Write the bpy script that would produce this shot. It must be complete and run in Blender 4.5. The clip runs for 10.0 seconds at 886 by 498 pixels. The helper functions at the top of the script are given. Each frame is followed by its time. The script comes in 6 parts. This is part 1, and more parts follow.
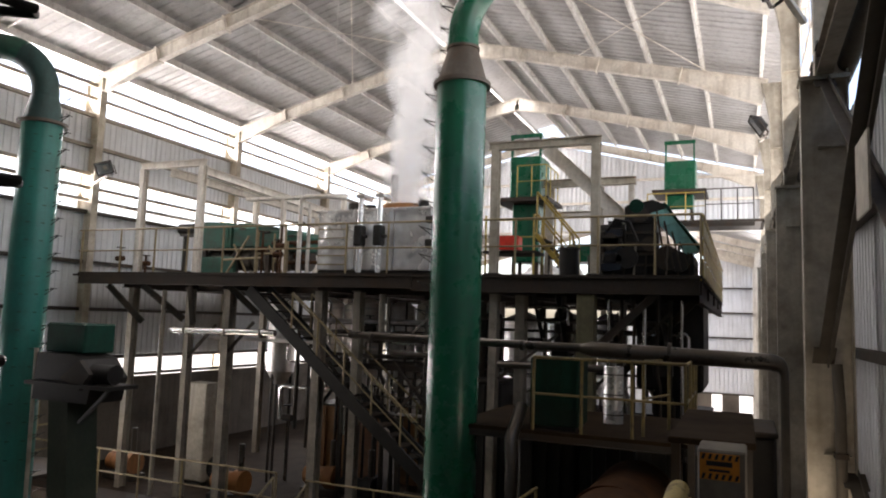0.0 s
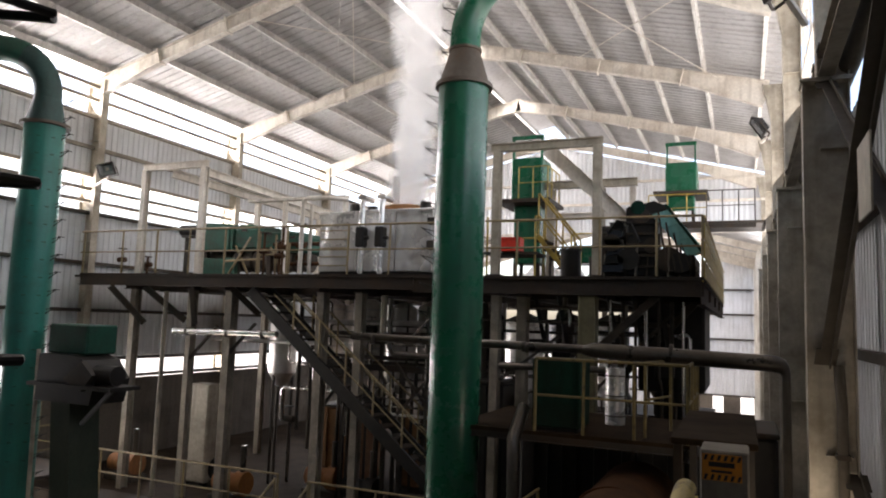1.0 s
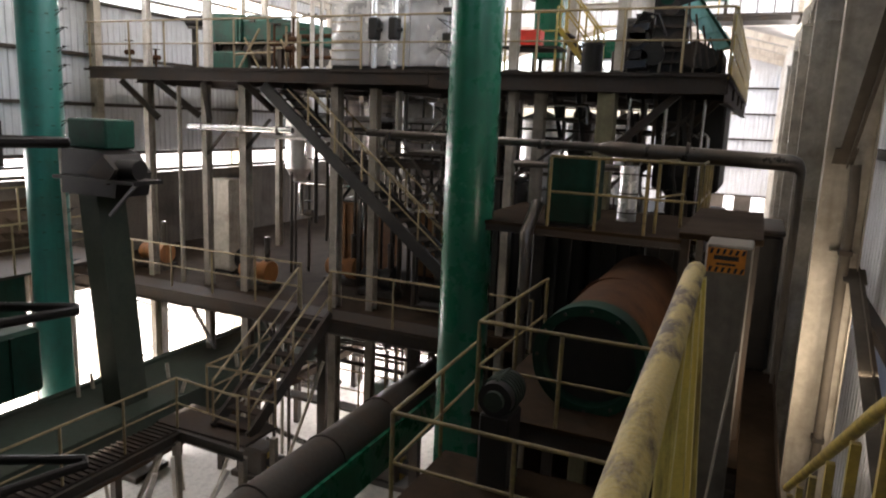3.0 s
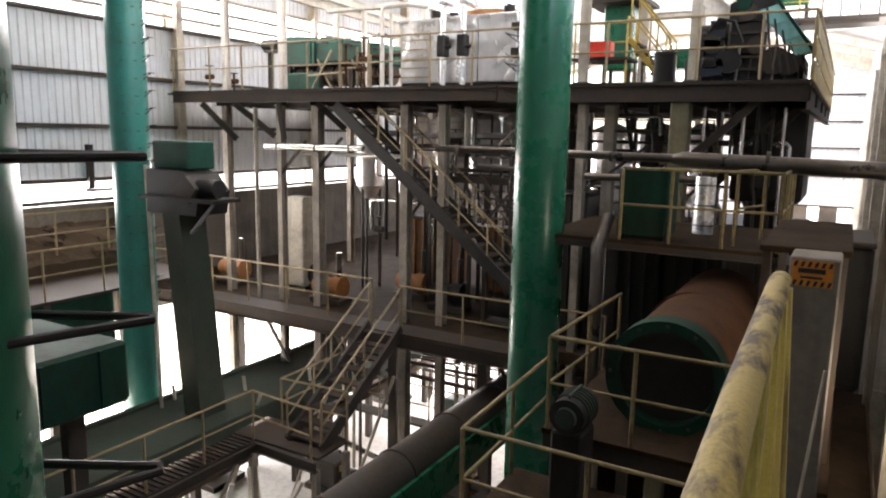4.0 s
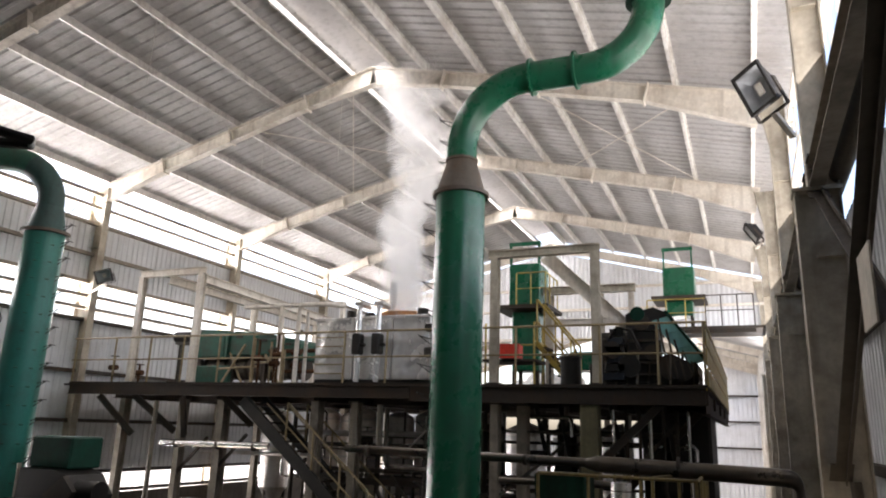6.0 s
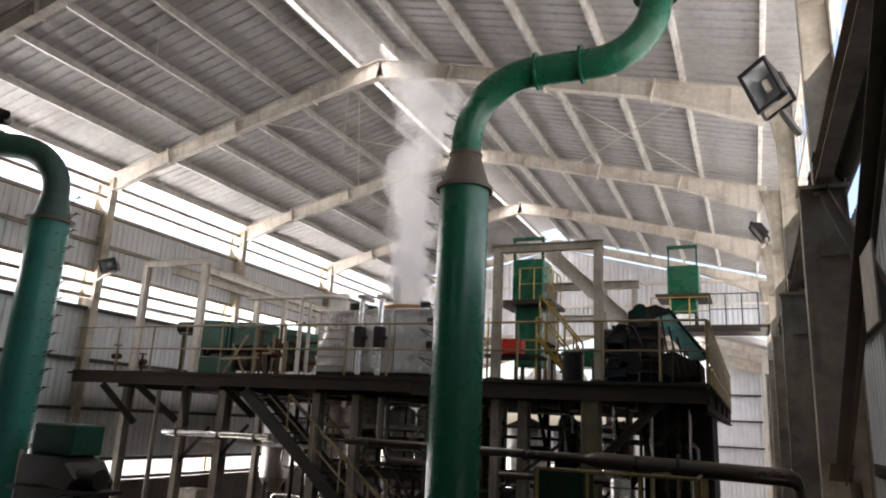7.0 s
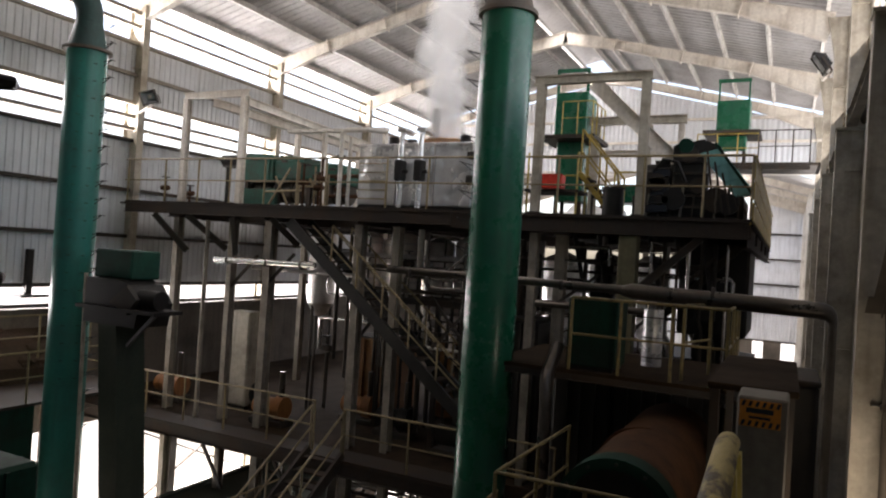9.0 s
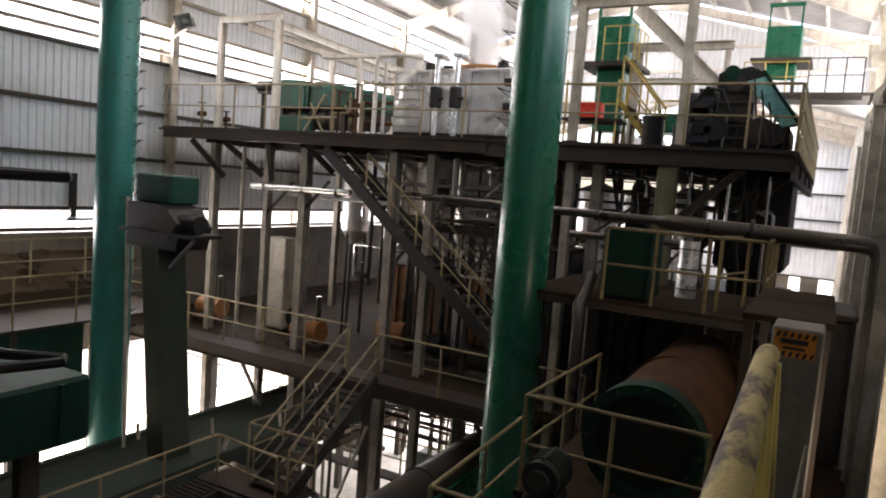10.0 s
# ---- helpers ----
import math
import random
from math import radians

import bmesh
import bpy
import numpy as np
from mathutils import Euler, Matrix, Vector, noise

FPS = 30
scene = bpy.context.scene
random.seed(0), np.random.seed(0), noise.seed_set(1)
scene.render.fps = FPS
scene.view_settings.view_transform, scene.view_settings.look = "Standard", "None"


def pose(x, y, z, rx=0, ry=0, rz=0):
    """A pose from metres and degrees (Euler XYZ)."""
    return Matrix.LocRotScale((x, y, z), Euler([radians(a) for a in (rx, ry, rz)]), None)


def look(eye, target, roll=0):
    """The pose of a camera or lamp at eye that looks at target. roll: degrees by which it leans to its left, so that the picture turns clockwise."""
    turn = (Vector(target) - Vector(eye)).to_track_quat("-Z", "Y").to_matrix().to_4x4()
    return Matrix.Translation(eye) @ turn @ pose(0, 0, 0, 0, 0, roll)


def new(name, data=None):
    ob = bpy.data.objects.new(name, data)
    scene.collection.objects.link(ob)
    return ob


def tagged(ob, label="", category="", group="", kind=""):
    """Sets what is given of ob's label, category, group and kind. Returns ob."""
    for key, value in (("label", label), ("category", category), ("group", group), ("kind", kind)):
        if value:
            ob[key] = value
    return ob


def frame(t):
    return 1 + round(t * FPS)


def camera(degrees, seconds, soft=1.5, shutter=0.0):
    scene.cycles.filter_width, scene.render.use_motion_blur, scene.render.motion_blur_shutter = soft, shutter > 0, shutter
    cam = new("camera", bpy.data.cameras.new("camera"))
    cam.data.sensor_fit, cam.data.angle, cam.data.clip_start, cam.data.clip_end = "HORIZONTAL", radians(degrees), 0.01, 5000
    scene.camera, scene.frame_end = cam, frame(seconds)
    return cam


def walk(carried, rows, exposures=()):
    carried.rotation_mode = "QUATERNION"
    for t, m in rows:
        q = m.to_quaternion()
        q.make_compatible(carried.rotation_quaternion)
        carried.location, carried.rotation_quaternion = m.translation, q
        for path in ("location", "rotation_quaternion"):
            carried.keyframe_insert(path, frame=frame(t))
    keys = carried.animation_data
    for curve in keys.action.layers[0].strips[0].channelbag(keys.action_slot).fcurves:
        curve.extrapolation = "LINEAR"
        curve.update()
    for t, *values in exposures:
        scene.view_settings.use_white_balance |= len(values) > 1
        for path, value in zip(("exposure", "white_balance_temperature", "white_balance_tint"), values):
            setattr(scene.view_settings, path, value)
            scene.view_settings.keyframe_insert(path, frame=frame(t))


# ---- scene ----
# Metres; z = 0 is the height of the eye, the ground lies GROUND below it. y runs along the hall.
cam = camera(64.80, 10.0, soft=2.0, shutter=0.2)
PATH = [  # seconds, x, y, z, yaw, pitch, roll
    (0.0, 0.001, -0.002, 0.000, 23.15, 5.81, -1.94),
    (0.5, -0.007, -0.021, -0.004, 23.15, 5.87, -2.06),
    (1.0, -0.009, -0.026, -0.003, 23.21, 5.92, -1.96),
    (1.5, -0.007, -0.037, -0.005, 22.82, 5.57, -2.23),
    (2.0, -0.018, -0.042, -0.023, 22.80, -0.09, -2.41),
    (2.5, -0.029, -0.077, -0.007, 23.09, -5.57, -2.14),
    (3.0, -0.022, -0.066, -0.024, 24.38, -10.56, -2.36),
    (3.2, -0.042, -0.080, -0.035, 25.34, -12.36, -2.11),
    (4.3, -0.024, -0.008, -0.040, 30.62, -5.96, -1.65),
    (4.5, -0.027, 0.023, -0.024, 27.86, -1.69, -1.96),
    (5.0, -0.063, 0.066, 0.002, 23.54, 6.96, -1.57),
    (5.5, -0.032, 0.070, 0.036, 23.73, 12.41, -1.64),
    (6.0, -0.032, 0.047, 0.059, 23.07, 14.45, -1.81),
    (6.2, -0.034, 0.056, 0.054, 23.39, 14.81, -2.03),
    (7.3, 0.002, 0.090, 0.048, 23.55, 12.93, -3.07),
    (7.5, -0.004, 0.087, 0.046, 24.53, 10.04, -2.63),
    (8.0, -0.060, 0.128, -0.005, 24.36, 5.92, -3.97),
    (8.5, -0.060, 0.142, -0.019, 24.94, 4.98, -3.69),
    (9.0, -0.039, 0.122, -0.014, 26.39, 0.55, -3.64),
    (9.5, -0.045, 0.113, -0.040, 27.76, -3.96, -4.29),
    (10.0, -0.050, 0.092, -0.056, 29.13, -5.32, -4.39),
]
EXPOSURES = [(0.0, 1.72), (1.5, 1.7), (2.5, 1.95), (3.0, 2.5), (3.2, 2.65), (4.3, 3.25), (4.6, 3.15), (5.0, 2.55), (5.2, 2.3), (5.6, 2.02),
             (6.2, 1.62), (7.5, 1.22), (8.2, 1.32), (9.0, 1.48), (9.6, 2.0), (10.0, 2.25)]
walk(cam, [(t, pose(x, y, z, 90 + p, r, a)) for t, x, y, z, a, p, r in PATH], [(t, e, 6650, 14) for t, e in EXPOSURES])
GROUND = -8.5

# ---- world and sun ----
world = bpy.data.worlds.new("sky")
scene.world = world
world.use_nodes = True
wn = world.node_tree.nodes
wn.clear()
sky = wn.new("ShaderNodeTexSky")
sky.sky_type = 'NISHITA'
sky.sun_disc = False
sky.sun_elevation = radians(58)
sky.sun_rotation = radians(-75)
sky.air_density, sky.dust_density = 1.0, 3.0
bg = wn.new("ShaderNodeBackground")
bg.inputs["Strength"].default_value = 0.15
wout = wn.new("ShaderNodeOutputWorld")
world.node_tree.links.new(sky.outputs[0], bg.inputs[0])
world.node_tree.links.new(bg.outputs[0], wout.inputs[0])

sun_data = bpy.data.lights.new("sun", 'SUN')
sun_data.energy, sun_data.angle, sun_data.color = 3.0, radians(0.6), (1.0, 0.95, 0.87)
sun = new("sun", sun_data)
sun.matrix_world = look((-9.66 * 3, 2.6 * 3, 16 * 3), (0, 0, 0))


def window_light(name, x, y, z, sx, sy, aim, watts, color=(1.0, 0.975, 0.97)):
    """An area lamp in an opening of the shell, standing in for the sky behind it; two are added fill."""
    d = bpy.data.lights.new(name, 'AREA')
    d.shape, d.size, d.size_y, d.energy, d.color = 'RECTANGLE', sx, sy, watts, color
    ob = new(name, d)
    ob.matrix_world = look((x, y, z), (x + aim[0], y + aim[1], z + aim[2]))
    return ob


# ---- materials ----
def mat(name, color, rough=0.6, metal=0.0, vary=0.25, scale=1.5, grain=14.0, bump=0.15, dirt=None, dirt_amount=0.35,
        rand=0.0, alpha=1.0, spec=0.4, streak=0.4, along=(1, 1, 1), edge=(0.45, 0.66)):
    """A surface with broad stains, fine grain and relief."""
    m = bpy.data.materials.new(name)
    m.use_nodes = True
    n, l = m.node_tree.nodes, m.node_tree.links
    b = n["Principled BSDF"]
    co = n.new("ShaderNodeTexCoord")
    geo = n.new("ShaderNodeNewGeometry")
    info = n.new("ShaderNodeObjectInfo")
    big = n.new("ShaderNodeTexNoise")
    big.inputs["Scale"].default_value, big.inputs["Detail"].default_value = scale, 6
    big.inputs["Roughness"].default_value = 0.65
    fine = n.new("ShaderNodeTexNoise")
    fine.inputs["Scale"].default_value, fine.inputs["Detail"].default_value = grain, 4
    st = n.new("ShaderNodeMapping")
    st.inputs["Scale"].default_value = along
    l.new(geo.outputs["Position"], st.inputs["Vector"])
    l.new(st.outputs[0], big.inputs["Vector"])
    l.new(geo.outputs["Position"], fine.inputs["Vector"])
    mix = n.new("ShaderNodeMix")
    mix.data_type = 'RGBA'
    lo = tuple(c * (1 - vary) for c in color)
    hi = tuple(min(1.0, c * (1 + vary)) for c in color)
    mix.inputs[6].default_value, mix.inputs[7].default_value = (*lo, 1), (*hi, 1)
    l.new(fine.outputs["Fac"], mix.inputs[0])
    ramp = n.new("ShaderNodeValToRGB")
    ramp.color_ramp.elements[0].position, ramp.color_ramp.elements[1].position = edge
    l.new(big.outputs["Fac"], ramp.inputs[0])
    amt = n.new("ShaderNodeMath")
    amt.operation = 'MULTIPLY'
    amt.inputs[1].default_value = dirt_amount
    l.new(ramp.outputs[0], amt.inputs[0])
    mix2 = n.new("ShaderNodeMix")
    mix2.data_type = 'RGBA'
    dcol = dirt or tuple(c * 0.45 for c in color)
    mix2.inputs[7].default_value = (*dcol, 1)
    l.new(amt.outputs[0], mix2.inputs[0])
    l.new(mix.outputs[2], mix2.inputs[6])
    last = mix2.outputs[2]
    if streak:
        # drips and dust that run down the surface
        mp = n.new("ShaderNodeMapping")
        mp.inputs["Scale"].default_value = (7.0, 7.0, 0.55)
        run_ = n.new("ShaderNodeTexNoise")
        run_.inputs["Scale"].default_value, run_.inputs["Detail"].default_value = 1.0, 5
        r2 = n.new("ShaderNodeMapRange")
        r2.inputs[1].default_value, r2.inputs[2].default_value = 0.5, 0.78
        r2.inputs[3].default_value, r2.inputs[4].default_value = 0.0, streak
        mix3 = n.new("ShaderNodeMix")
        mix3.data_type = 'RGBA'
        mix3.inputs[7].default_value = (*tuple(c * 0.6 for c in dcol), 1)
        l.new(geo.outputs["Position"], mp.inputs["Vector"])
        l.new(mp.outputs[0], run_.inputs["Vector"])
        l.new(run_.outputs["Fac"], r2.inputs[0])
        l.new(r2.outputs[0], mix3.inputs[0])
        l.new(last, mix3.inputs[6])
        last = mix3.outputs[2]
    if rand:
        hsv = n.new("ShaderNodeHueSaturation")
        mr = n.new("ShaderNodeMapRange")
        mr.inputs[3].default_value, mr.inputs[4].default_value = 1 - rand, 1 + rand
        l.new(info.outputs["Random"], mr.inputs[0])
        l.new(mr.outputs[0], hsv.inputs["Value"])
        l.new(last, hsv.inputs["Color"])
        last = hsv.outputs[0]
    l.new(last, b.inputs["Base Color"])
    rr = n.new("ShaderNodeMapRange")
    rr.inputs[3].default_value, rr.inputs[4].default_value = max(0.05, rough - 0.12), min(1.0, rough + 0.15)
    l.new(big.outputs["Fac"], rr.inputs[0])
    l.new(rr.outputs[0], b.inputs["Roughness"])
    b.inputs["Metallic"].default_value = metal
    b.inputs["Specular IOR Level"].default_value = spec
    b.inputs["Alpha"].default_value = alpha
    if bump:
        bp = n.new("ShaderNodeBump")
        bp.inputs["Strength"].default_value, bp.inputs["Distance"].default_value = bump, 0.02
        l.new(fine.outputs["Fac"], bp.inputs["Height"])
        l.new(bp.outputs[0], b.inputs["Normal"])
    return m


RUST = (0.085, 0.048, 0.025)
GRIME = (0.05, 0.042, 0.035)
M_CREAM = mat("cream_paint", (0.72, 0.67, 0.59), 0.5, dirt=(0.28, 0.2, 0.13), dirt_amount=0.4, rand=0.06)
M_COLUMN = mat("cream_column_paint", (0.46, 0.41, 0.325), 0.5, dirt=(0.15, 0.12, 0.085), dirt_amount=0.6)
# Column cream darkened for dust and for the dimness under the deck.
M_DIMDUSTYCOL = mat("dusty_dim_column_paint", (0.25, 0.215, 0.168), 0.65, dirt=(0.09, 0.075, 0.055), dirt_amount=0.7, rand=0.2)
M_GREEN = mat("green_pipe_paint", (0.01, 0.115, 0.058), 0.27, vary=0.14, scale=2.2, dirt=(0.018, 0.085, 0.05), dirt_amount=0.6, bump=0.07, spec=0.45, streak=0.55)
M_GALV = mat("dim_galvanised_grey", (0.52, 0.50, 0.47), 0.45, 0.3, dirt=(0.2, 0.17, 0.14), dirt_amount=0.5, rand=0.08)
# Whiter copy for the purlins of the slope that daylight strikes.
M_PURLIN_LIT = mat("lit_purlin_white", (0.74, 0.72, 0.68), 0.45, dirt=(0.3, 0.24, 0.18), dirt_amount=0.45, rand=0.06)
M_GREEN_DUSTY = mat("dusty_green_paint", (0.022, 0.105, 0.07), 0.55, dirt=(0.035, 0.045, 0.035), dirt_amount=0.7)
M_CONVEYOR = mat("dust_covered_green", (0.035, 0.05, 0.036), 0.7, dirt=(0.05, 0.046, 0.036), dirt_amount=0.6, scale=1.0, spec=.2)
M_TEAL = mat("pale_teal_sheet", (0.22, 0.5, 0.46), 0.22, dirt=(0.08, 0.15, 0.12), dirt_amount=0.4)
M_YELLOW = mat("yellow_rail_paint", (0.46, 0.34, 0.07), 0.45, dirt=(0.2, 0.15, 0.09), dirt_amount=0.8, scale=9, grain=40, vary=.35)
M_YELLOWPALE = mat("faded_yellow_paint", (0.26, 0.2, 0.1), 0.5, dirt=(0.16, 0.11, 0.06), dirt_amount=0.7, scale=4, rand=0.12)
M_STEEL = mat("dark_steel", (0.046, 0.04, 0.033), 0.65, 0.1, dirt=RUST, dirt_amount=0.4, spec=.25)
M_DECK = mat("oily_deck_steel", (0.038, 0.03, 0.024), 0.7, 0.05, dirt=RUST, dirt_amount=0.35, spec=.2)
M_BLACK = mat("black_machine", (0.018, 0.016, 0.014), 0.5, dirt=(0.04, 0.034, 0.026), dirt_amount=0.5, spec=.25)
M_STAINLESS = mat("stainless_cladding", (0.9, 0.89, 0.87), 0.24, 0.55, vary=0.1, scale=1.6, bump=0.6, grain=3, streak=0.2, dirt=(0.5, 0.48, 0.45), dirt_amount=0.5)
M_TANK = mat("warm_grey_cladding", (0.84, 0.78, 0.72), 0.3, 0.3, vary=0.15, dirt=(0.25, 0.17, 0.13), dirt_amount=0.55)
M_SILVER = mat("aluminium_cladding", (0.65, 0.62, 0.6), 0.33, 0.5, vary=0.15, dirt=(0.25, 0.2, 0.16), dirt_amount=0.5)
M_SIDING = mat("grey_siding_sheet", (0.66, 0.67, 0.69), 0.5, 0.0, vary=0.08, scale=0.6, dirt=(0.45, 0.45, 0.44), dirt_amount=0.5, bump=0.03, rand=0.05)
# Dark sheet for unseen walls, so less light bounces forward.
M_DARKSHEET = mat("dark_unseen_sheet", (0.16, 0.15, 0.135), 0.7, vary=0.15, scale=0.6, dirt=(0.07, 0.06, 0.05), dirt_amount=0.6)
M_ROOF = mat("roof_sheet", (0.47, 0.46, 0.45), 0.55, 0.05, vary=0.1, scale=0.5, dirt=(0.3, 0.275, 0.25), dirt_amount=0.6, bump=0.03)
M_CONCRETE = mat("concrete", (0.36, 0.34, 0.31), 0.85, dirt=(0.16, 0.14, 0.12), dirt_amount=0.5, scale=0.5)
M_YARD = mat("sunlit_yard", (0.5, 0.47, 0.42), 0.9, dirt=(0.32, 0.28, 0.23), dirt_amount=0.5, scale=0.25)
# Oily brown of the platforms; on the hall floor it stands for shade.
M_FLOOR = mat("oily_dim_floor", (0.032, 0.019, 0.009), 0.85, dirt=(0.014, 0.009, 0.005), dirt_amount=0.7, scale=1.6, spec=.12)
M_ORANGE = mat("rust_brown_primer", (0.07, 0.031, 0.013), 0.75, dirt=(0.03, 0.019, 0.012), dirt_amount=0.7, scale=2.2, spec=.12, streak=.2)
M_RED = mat("red_plastic", (0.75, 0.05, 0.025), 0.45, dirt=(0.4, 0.04, 0.03), dirt_amount=0.3)
M_RUSTCONE = mat("rusty_cone", (0.115, 0.095, 0.075), 0.65, 0.2, dirt=(0.14, 0.08, 0.045), dirt_amount=0.6, scale=3)
M_GREY = mat("grey_cabinet_paint", (0.16, 0.14, 0.108), 0.6, dirt=(0.05, 0.04, 0.03), dirt_amount=0.5)
M_PIPE = mat("dull_steel_pipe", (0.1, 0.088, 0.075), 0.28, 0.7, dirt=(0.09, 0.07, 0.05), dirt_amount=0.6)
M_SIGN = mat("orange_sign", (0.55, 0.2, 0.02), 0.7, dirt=(0.2, 0.07, 0.01), dirt_amount=0.25, bump=0.0)
M_INK = mat("black_ink", (0.015, 0.015, 0.015), 0.6, bump=0.0)
M_LENS = mat("lamp_reflector", (0.5, 0.51, 0.52), 0.3, 0.8, bump=0.0)
M_NEARRAIL = mat("scuffed_rail_paint", (0.5, 0.38, 0.11), 0.5, vary=0.3, scale=14, grain=150, bump=0.3, dirt=(0.07, 0.042, 0.02), dirt_amount=0.92, along=(1, .4, 1), streak=0, edge=(0.47, 0.57))
M_NEARPOST = mat("pale_yellow_post_paint", (0.72, 0.58, 0.14), 0.45, vary=0.15, scale=24, grain=120, bump=0.12, dirt=(0.2, 0.13, 0.05), dirt_amount=0.85, along=(1, 1, .1), edge=(0.48, 0.62))
M_MOSS = mat("mossy_grey_green_casing", (0.032, 0.042, 0.028), 0.75, dirt=(0.06, 0.062, 0.045), dirt_amount=0.7, scale=1.3, streak=.5, spec=.2)
# Darker copy of the rail yellow; the low platforms' shade is in it.
M_RAILDIM = mat("dim_yellow_rail_paint", (0.2, 0.15, 0.052), 0.5, dirt=(0.1, 0.075, 0.045), dirt_amount=0.8, scale=9, grain=40, vary=.35)
M_BRACE = mat("brown_brace_steel", (0.10, 0.082, 0.06), 0.7, 0.0, dirt=(0.05, 0.04, 0.03), dirt_amount=0.5)
# Dark copy of the green, carrying shade on parts in dim places.
M_GREEN_DARK = mat("dim_dark_green", (0.006, 0.032, 0.019), 0.65, dirt=(0.012, 0.016, 0.011), dirt_amount=0.7, spec=.15)
M_GREEN_DARK2 = mat("darker_green_paint", (0.012, 0.06, 0.038), 0.55, dirt=(0.02, 0.025, 0.018), dirt_amount=0.6, spec=.2)
M_OCHRE = mat("ochre_guard_paint", (0.36, 0.25, 0.045), 0.5, dirt=(0.14, 0.09, 0.03), dirt_amount=0.75, scale=3)
M_SHINY = mat("bright_cladding_pipe", (0.75, 0.73, 0.7), 0.22, 0.9, vary=0.1, dirt=(0.3, 0.25, 0.2), dirt_amount=0.5, scale=3)
M_DARKTEAL = mat("sooty_teal_paint", (0.03, 0.075, 0.068), 0.5, dirt=(0.03, 0.035, 0.033), dirt_amount=0.6)
M_DARKBLUE = mat("oily_blue_black_paint", (0.02, 0.024, 0.032), 0.45, dirt=(0.03, 0.027, 0.022), dirt_amount=0.5, spec=.3)
M_SOOT = mat("sooty_blockwork", (0.14, 0.115, 0.09), 0.85, dirt=(0.035, 0.03, 0.025), dirt_amount=0.6, scale=0.7)
M_FIBRE = mat("brown_fibre", (0.065, 0.043, 0.028), 0.95, dirt=(0.05, 0.035, 0.02), dirt_amount=0.5, scale=3, spec=.1)


# ---- building helpers ----
def thing(name, label, category, group="", at=(0, 0, 0), kind=""):
    ob = new(name)
    ob.location = at
    ob.empty_display_size = 0.1
    return tagged(ob, label, category, group, kind)


def done(bm, name, material, smooth=False):
    bmesh.ops.recalc_face_normals(bm, faces=bm.faces)
    me = bpy.data.meshes.new(name)
    bm.to_mesh(me)
    bm.free()
    me.materials.append(material)
    if smooth:
        for p in me.polygons:
            p.use_smooth = True
        me.set_sharp_from_angle(angle=radians(40))
    return me


def part(name, bm, material, parent=None, label="", smooth=False, kind=""):
    ob = new(name, done(bm, name, material, smooth))
    if parent:
        ob.parent = parent
        if parent.type == 'EMPTY':
            ob.matrix_parent_inverse = Matrix.Translation(parent.location).inverted()
    return tagged(ob, label, kind=kind)


def box(bm, x0, x1, y0, y1, z0, z1, bevel=0.0, m=None):
    vs = [bm.verts.new((x, y, z)) for z in (z0, z1) for x, y in ((x0, y0), (x1, y0), (x1, y1), (x0, y1))]
    fs = [bm.faces.new([vs[i] for i in q]) for q in
          ((3, 2, 1, 0), (4, 5, 6, 7), (0, 1, 5, 4), (1, 2, 6, 5), (2, 3, 7, 6), (3, 0, 4, 7))]
    if bevel:
        out = bmesh.ops.bevel(bm, geom=list({e for f in fs for e in f.edges}), offset=bevel, segments=1, affect='EDGES')
        vs = list({v for f in out["faces"] for v in f.verts})
    if m is not None:
        for v in vs:
            v.co = m @ v.co
    return bm


def B(x0, x1, y0, y1, z0, z1, bevel=0.0):
    return box(bmesh.new(), x0, x1, y0, y1, z0, z1, bevel)


def frame_along(a, b):
    a, b = Vector(a), Vector(b)
    q = (b - a).to_track_quat('Z', 'Y' if abs((b - a).normalized().z) < 0.95 else 'X')
    return Matrix.Translation(a) @ q.to_matrix().to_4x4(), (b - a).length


def rod(bm, a, b, r, n=8, r2=None):
    """A round bar from a to b."""
    m, length = frame_along(a, b)
    r2 = r if r2 is None else r2
    lo = [bm.verts.new(m @ Vector((r * math.cos(i * math.tau / n), r * math.sin(i * math.tau / n), 0))) for i in range(n)]
    hi = [bm.verts.new(m @ Vector((r2 * math.cos(i * math.tau / n), r2 * math.sin(i * math.tau / n), length))) for i in range(n)]
    for i in range(n):
        bm.faces.new((lo[i], lo[(i + 1) % n], hi[(i + 1) % n], hi[i]))
    bm.faces.new(lo[::-1])
    bm.faces.new(hi)
    return bm


def bar(bm, a, b, w, d, up=None):
    """A square bar from a to b, w wide and d deep."""
    m, length = frame_along(a, b)
    return box(bm, -w / 2, w / 2, -d / 2, d / 2, 0, length, m=m)


def ibeam(bm, a, b, w=0.15, d=0.25, t=0.014):
    """A rolled I section from a to b, one solid profile; d is the depth."""
    m, length = frame_along(a, b)
    h, k, q = d / 2, w / 2, t / 2
    prof = [(-k, -h), (k, -h), (k, -h + t), (q, -h + t), (q, h - t), (k, h - t), (k, h), (-k, h), (-k, h - t), (-q, h - t), (-q, -h + t), (-k, -h + t)]
    lo = [bm.verts.new(m @ Vector((x, y, 0))) for x, y in prof]
    hi = [bm.verts.new(m @ Vector((x, y, length))) for x, y in prof]
    for i in range(12):
        bm.faces.new((lo[i], lo[(i + 1) % 12], hi[(i + 1) % 12], hi[i]))
    for r in (lo, hi):
        bm.faces.new((r[0], r[1], r[2], r[3], r[10], r[11]))
        bm.faces.new((r[3], r[4], r[9], r[10]))
        bm.faces.new((r[4], r[5], r[6], r[7], r[8], r[9]))
    return bm


